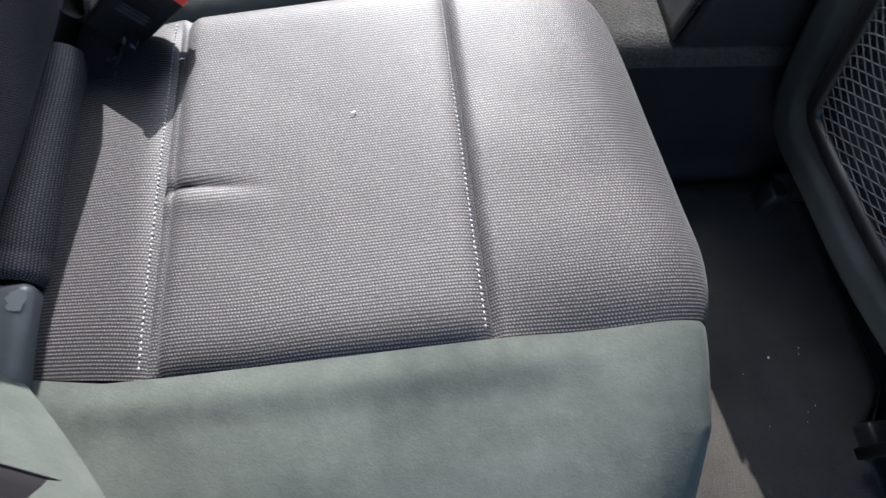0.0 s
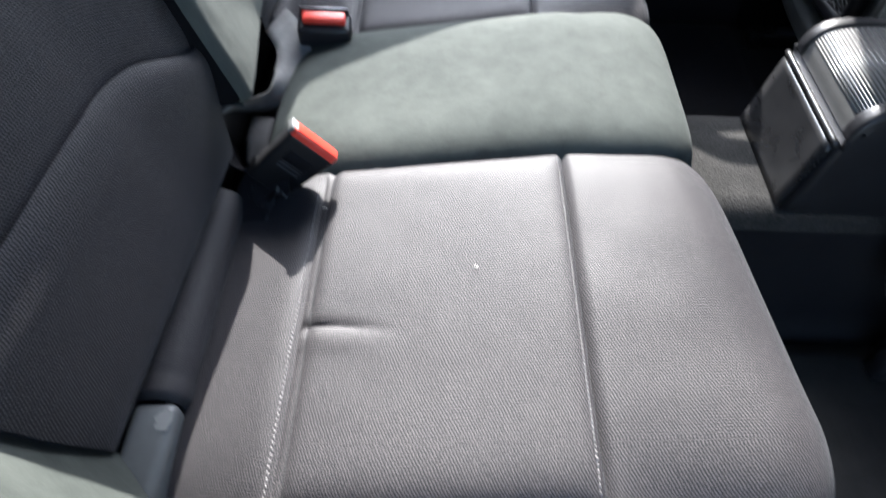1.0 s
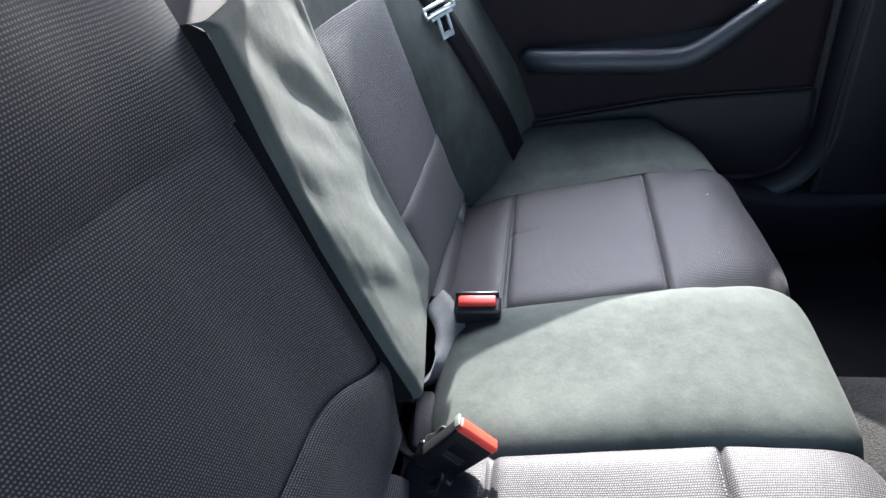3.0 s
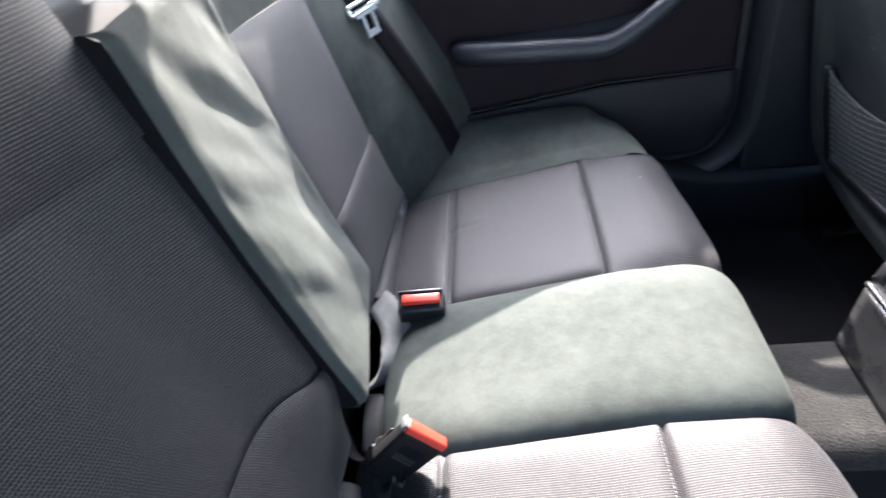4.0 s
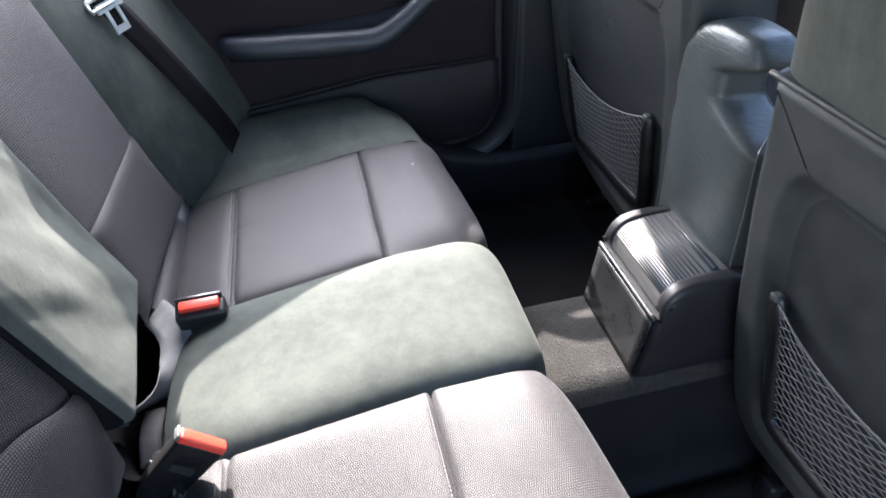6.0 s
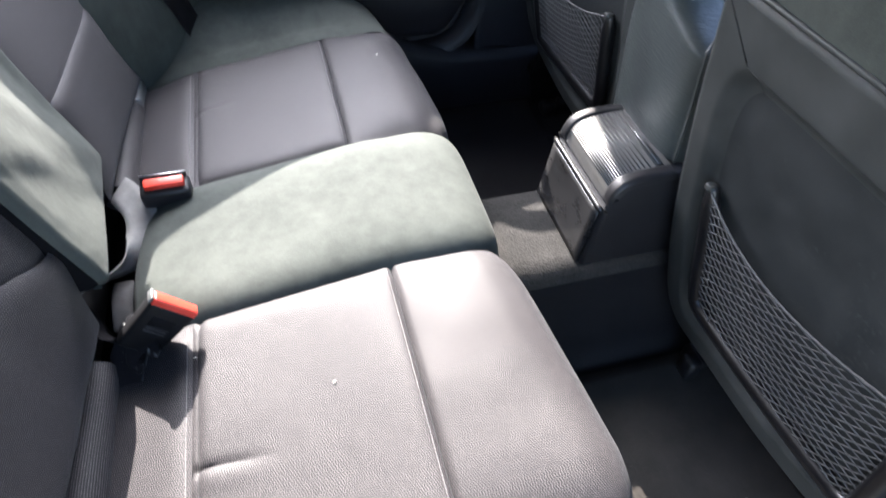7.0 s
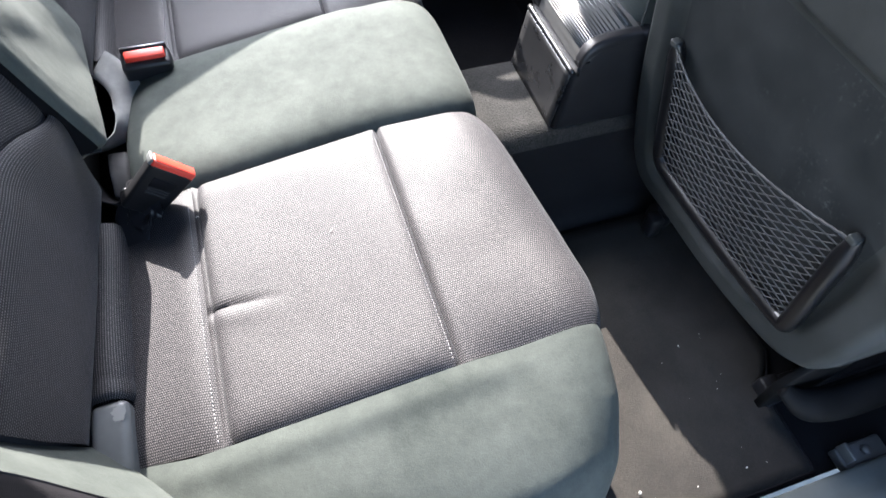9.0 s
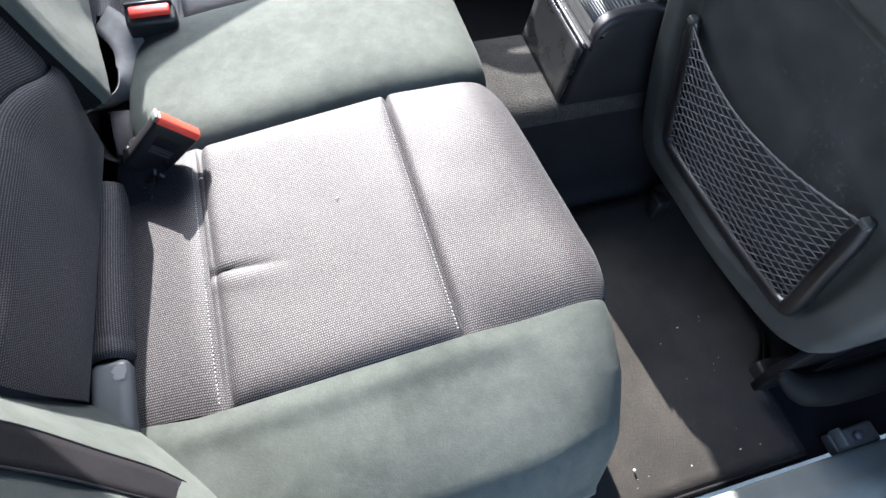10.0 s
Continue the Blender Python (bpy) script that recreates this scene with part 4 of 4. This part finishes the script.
    U = [(0.196, 0.429), (0.202, 0.355), (0.207, 0.262), (0.216, 0.240), (0.25, 0.233), (0.36, 0.226), (0.46, 0.220), (0.495, 0.219), (0.508, 0.231), (0.524, 0.315), (0.537, 0.396)] if far else [(0.182, 0.432), (0.195, 0.36), (0.212, 0.25), (0.222, 0.226), (0.26, 0.220), (0.40, 0.228), (0.50, 0.240), (0.535, 0.247), (0.545, 0.262), (0.542, 0.36), (0.538, 0.456)]
    line = [(seat_plane(z) + 0.002, sign * y, z) for y, z in U]
    dense = smooth_line(line, 90)
    frame_ob = part("pocket_frame", tube(dense, [0.0125 - 0.0055 * max(0.0, 1 - min(k, 90 - k) / 4.0) for k in range(91)], 16), FRAMEBLACK, seat, "black plastic pocket frame")
    for k in (0, -1):
        a = Vector(line[k])
        part("frame_cap", box(a.x - 0.0100, a.x + 0.002, a.y - 0.0062, a.y + 0.0062, a.z - 0.006, a.z + 0.0035, 0.002, 2), SHELL, frame_ob, "worn frame end cap")
    # elastic net
    low = ((0.214, 0.243), (0.28, 0.234), (0.36, 0.229), (0.44, 0.224), (0.504, 0.226)) if far else ((0.219, 0.230), (0.30, 0.226), (0.40, 0.232), (0.48, 0.241), (0.536, 0.250))
    high = ((0.198, 0.426), (0.26, 0.404), (0.34, 0.388), (0.44, 0.383), (0.536, 0.393)) if far else ((0.184, 0.428), (0.25, 0.410), (0.34, 0.405), (0.44, 0.420), (0.538, 0.452))
    low = smooth_line([(y, z, 0) for y, z in low], 60)
    high = smooth_line([(y, z, 0) for y, z in high], 60)
    def net(u, v):
        i = min(60, max(0, int(round(u * 60))))
        f = u * 60 - i
        a, b = low[i], high[i]
        if f > 0 and i < 60:
            a, b = a.lerp(low[i + 1], f), b.lerp(high[i + 1], f)
        elif f < 0 and i > 0:
            a, b = a.lerp(low[i - 1], -f), b.lerp(high[i - 1], -f)
        q = a.lerp(b, v)
        return (seat_plane(q.y) - 0.003 - 0.012 * math.sin(math.pi * u) * v, sign * q.x, q.y)
    bm = bmesh.new()
    # strands in two directions, drawn askew towards the nearer end of the top cord
    rows, cols, skew = 28, 12, 0.40
    for way in (1, -1):
        slope = way * 2 * cols / rows + skew
        steps = 36
        for k in range(-3 * rows, 3 * rows):
            start = 2 * k / rows
            run = [(u, start + slope * u) for u in (i / steps for i in range(steps + 1)) if 0.0 <= start + slope * u <= 1.0]
            if len(run) > 2:
                tube([net(u, v * 0.985 + 0.01) for u, v in run], 0.00085, 4, bm, caps=False)
    part("pocket_net", bm, NETCORD, seat, "sagging black elastic net")
    part("net_cord", tube([net(k / 60, 1.0 + 0.006 * (k % 2)) for k in range(61)], 0.0016, 6), NETCORD, seat, "elastic top cord")
    # base: rails, bracket, lever
    for y in (0.19, 0.56):
        rail = part("seat_rail", box(0.53, 1.05, min(sign * y, sign * (y + 0.035)), max(sign * y, sign * (y + 0.035)), 0.008, 0.035, 0.004, 2), BLACK, seat, "black steel seat rail")
        rail.location.z = -dz
        part("rail_end", box(0.515, 0.548, min(sign * (y - 0.004), sign * (y + 0.039)), max(sign * (y - 0.004), sign * (y + 0.039)), 0.004, 0.040, 0.006, 2), BLACK, rail)
        part("rail_bolt", tube([(0.56, sign * (y + 0.0175), 0.035), (0.56, sign * (y + 0.0175), 0.042)], 0.007, 8), BLACK, rail)
    part("hinge_bracket", prism([(0.49, 0.03), (0.58, 0.03), (0.60, 0.2), (0.50, 0.2), (0.475, 0.12)], "y", min(sign * 0.585, sign * 0.60), max(sign * 0.585, sign * 0.60), 0.003, 2), DEEP, seat, "black steel hinge bracket")
    foot = part("rail_foot", box(0.556, 0.640, min(sign * 0.690, sign * 0.722), max(sign * 0.690, sign * 0.722), 0.008, 0.030, 0.004, 2), RAILSTEEL, seat, "dull grey steel rail foot")
    part("foot_edge", box(0.560, 0.566, min(sign * 0.688, sign * 0.716), max(sign * 0.688, sign * 0.716), 0.028, 0.052, 0.0015, 2), RAILSTEEL, foot, "upturned steel lip")
    part("foot_bolt", tube([(0.602, sign * 0.706, 0.030), (0.602, sign * 0.706, 0.038)], 0.008, 6), RAILSTEEL, foot, "hexagonal bolt head")
    foot.location = (0.012, 0, -dz - 0.002)
    part("recline_lever", tube(smooth_line([(0.520, sign * 0.575, 0.125), (0.530, sign * 0.600, 0.080), (0.548, sign * 0.628, 0.058), (0.585, sign * 0.640, 0.060)], 20), [0.008 + 0.006 * ease(k / 8) for k in range(21)], 10, flat=0.6), DEEP, seat, "black plastic hinge arm").location.z = -dz
    part("side_cover", tube(smooth_line([(0.478, sign * 0.60, 0.128), (0.51, sign * 0.625, 0.108), (0.57, sign * 0.638, 0.10), (0.66, sign * 0.64, 0.115), (0.85, sign * 0.64, 0.12)], 40), [0.012 + 0.016 * ease(k / 14) for k in range(41)], 12, flat=0.6), DEEP, seat, "black plastic side cover")
    part("rail_clip", box(0.488, 0.512, min(sign * 0.215, sign * 0.245), max(sign * 0.215, sign * 0.245), 0.012, 0.062, 0.005, 2), BLACK, seat, "black plastic rail end clip")
    for ob in seat.children:
        if ob.name.startswith(("hinge_bracket", "side_cover", "rail_clip")):
            ob.location.z = -dz
    return seat


front_seat(-1, 0.0, 0.0, "worn grey front seat back with net pocket, open door beside it")
front_seat(1, 0.023, 0.045, "dark grey front seat back with net pocket beside closed door")
lever = thing("belt_anchor", "grey metal belt anchor on the pillar beside the front seat", "belt anchor")
part("anchor_plate", tube(smooth_line([(0.44, 0.664, 0.60), (0.445, 0.66, 0.575), (0.46, 0.66, 0.560), (0.475, 0.664, 0.565)], 16), 0.008, 8, flat=0.6), STEEL, lever)

# ---- floor mat, grit and lint ----
mat = thing("floor_mat", "worn dark grey carpet mat in the footwell, gritty", "floor mat")
part("mat_top", grid(lambda u, v: (0.16 + (0.372 + 0.045 * ease((v - 0.26) / 0.12)) * u, -0.708 + 0.52 * v, 0.010 + 0.003 * noise.noise((u * 3, v * 3, 0))), 20, 24, thick=0.006), MAT, mat)
part("mat_binding", tube([(0.16, -0.709, 0.008), (0.530, -0.709, 0.008), (0.533, -0.70, 0.008), (0.533, -0.575, 0.008), (0.556, -0.545, 0.008), (0.578, -0.51, 0.008), (0.578, -0.188, 0.008)], 0.0028, 8), BELT, mat, "sewn black edge binding")
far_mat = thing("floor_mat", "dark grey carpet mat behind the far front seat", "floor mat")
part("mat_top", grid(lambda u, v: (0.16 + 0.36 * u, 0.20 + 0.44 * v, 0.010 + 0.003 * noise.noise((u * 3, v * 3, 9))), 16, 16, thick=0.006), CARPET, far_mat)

rng = random.Random(4)
bm = bmesh.new()
spots = [(0.252, -0.655, 0.016, 0.004), (0.429, -0.672, 0.014, 0.002), (0.431, -0.461, 0.014, 0.002)]
spots += [(rng.uniform(0.2, 0.5), rng.uniform(-0.7, -0.4), 0.014, rng.uniform(0.0005, 0.0011)) for _ in range(14)]
for x, y, z, r in spots:
    bmesh.ops.create_icosphere(bm, subdivisions=1, radius=r, matrix=Matrix.LocRotScale((x, y, z), Euler((rng.random() * 3, rng.random() * 3, 0)), (1, rng.uniform(0.5, 1.2), 0.6)))
tagged(part("grit", bm, LINT, None), "pale grit and small stones on the floor mat", "grit", kind="stuff")
bm = bmesh.new()
for x, y in ((-0.258, -0.19), (-0.03, -0.16), (-0.10, -0.28), (0.075, 0.36), (-0.33, 0.44)):
    z = 0.33 + 0.16 * x + 0.007
    if x > 0:
        z = 0.355
    if x < -0.265:
        z = 0.29 + 0.27 * (x + 0.265)
    a = rng.uniform(0, 3)
    tube([(x, y, z), (x + 0.002 * math.cos(a), y + 0.002 * math.sin(a), z + 0.0008), (x + 0.0042 * math.cos(a + .4), y + 0.0042 * math.sin(a + .4), z)], 0.00055, 4, bm)
tagged(part("lint", bm, LINT, None), "tiny pale threads of lint on the cloth", "lint", kind="stuff")
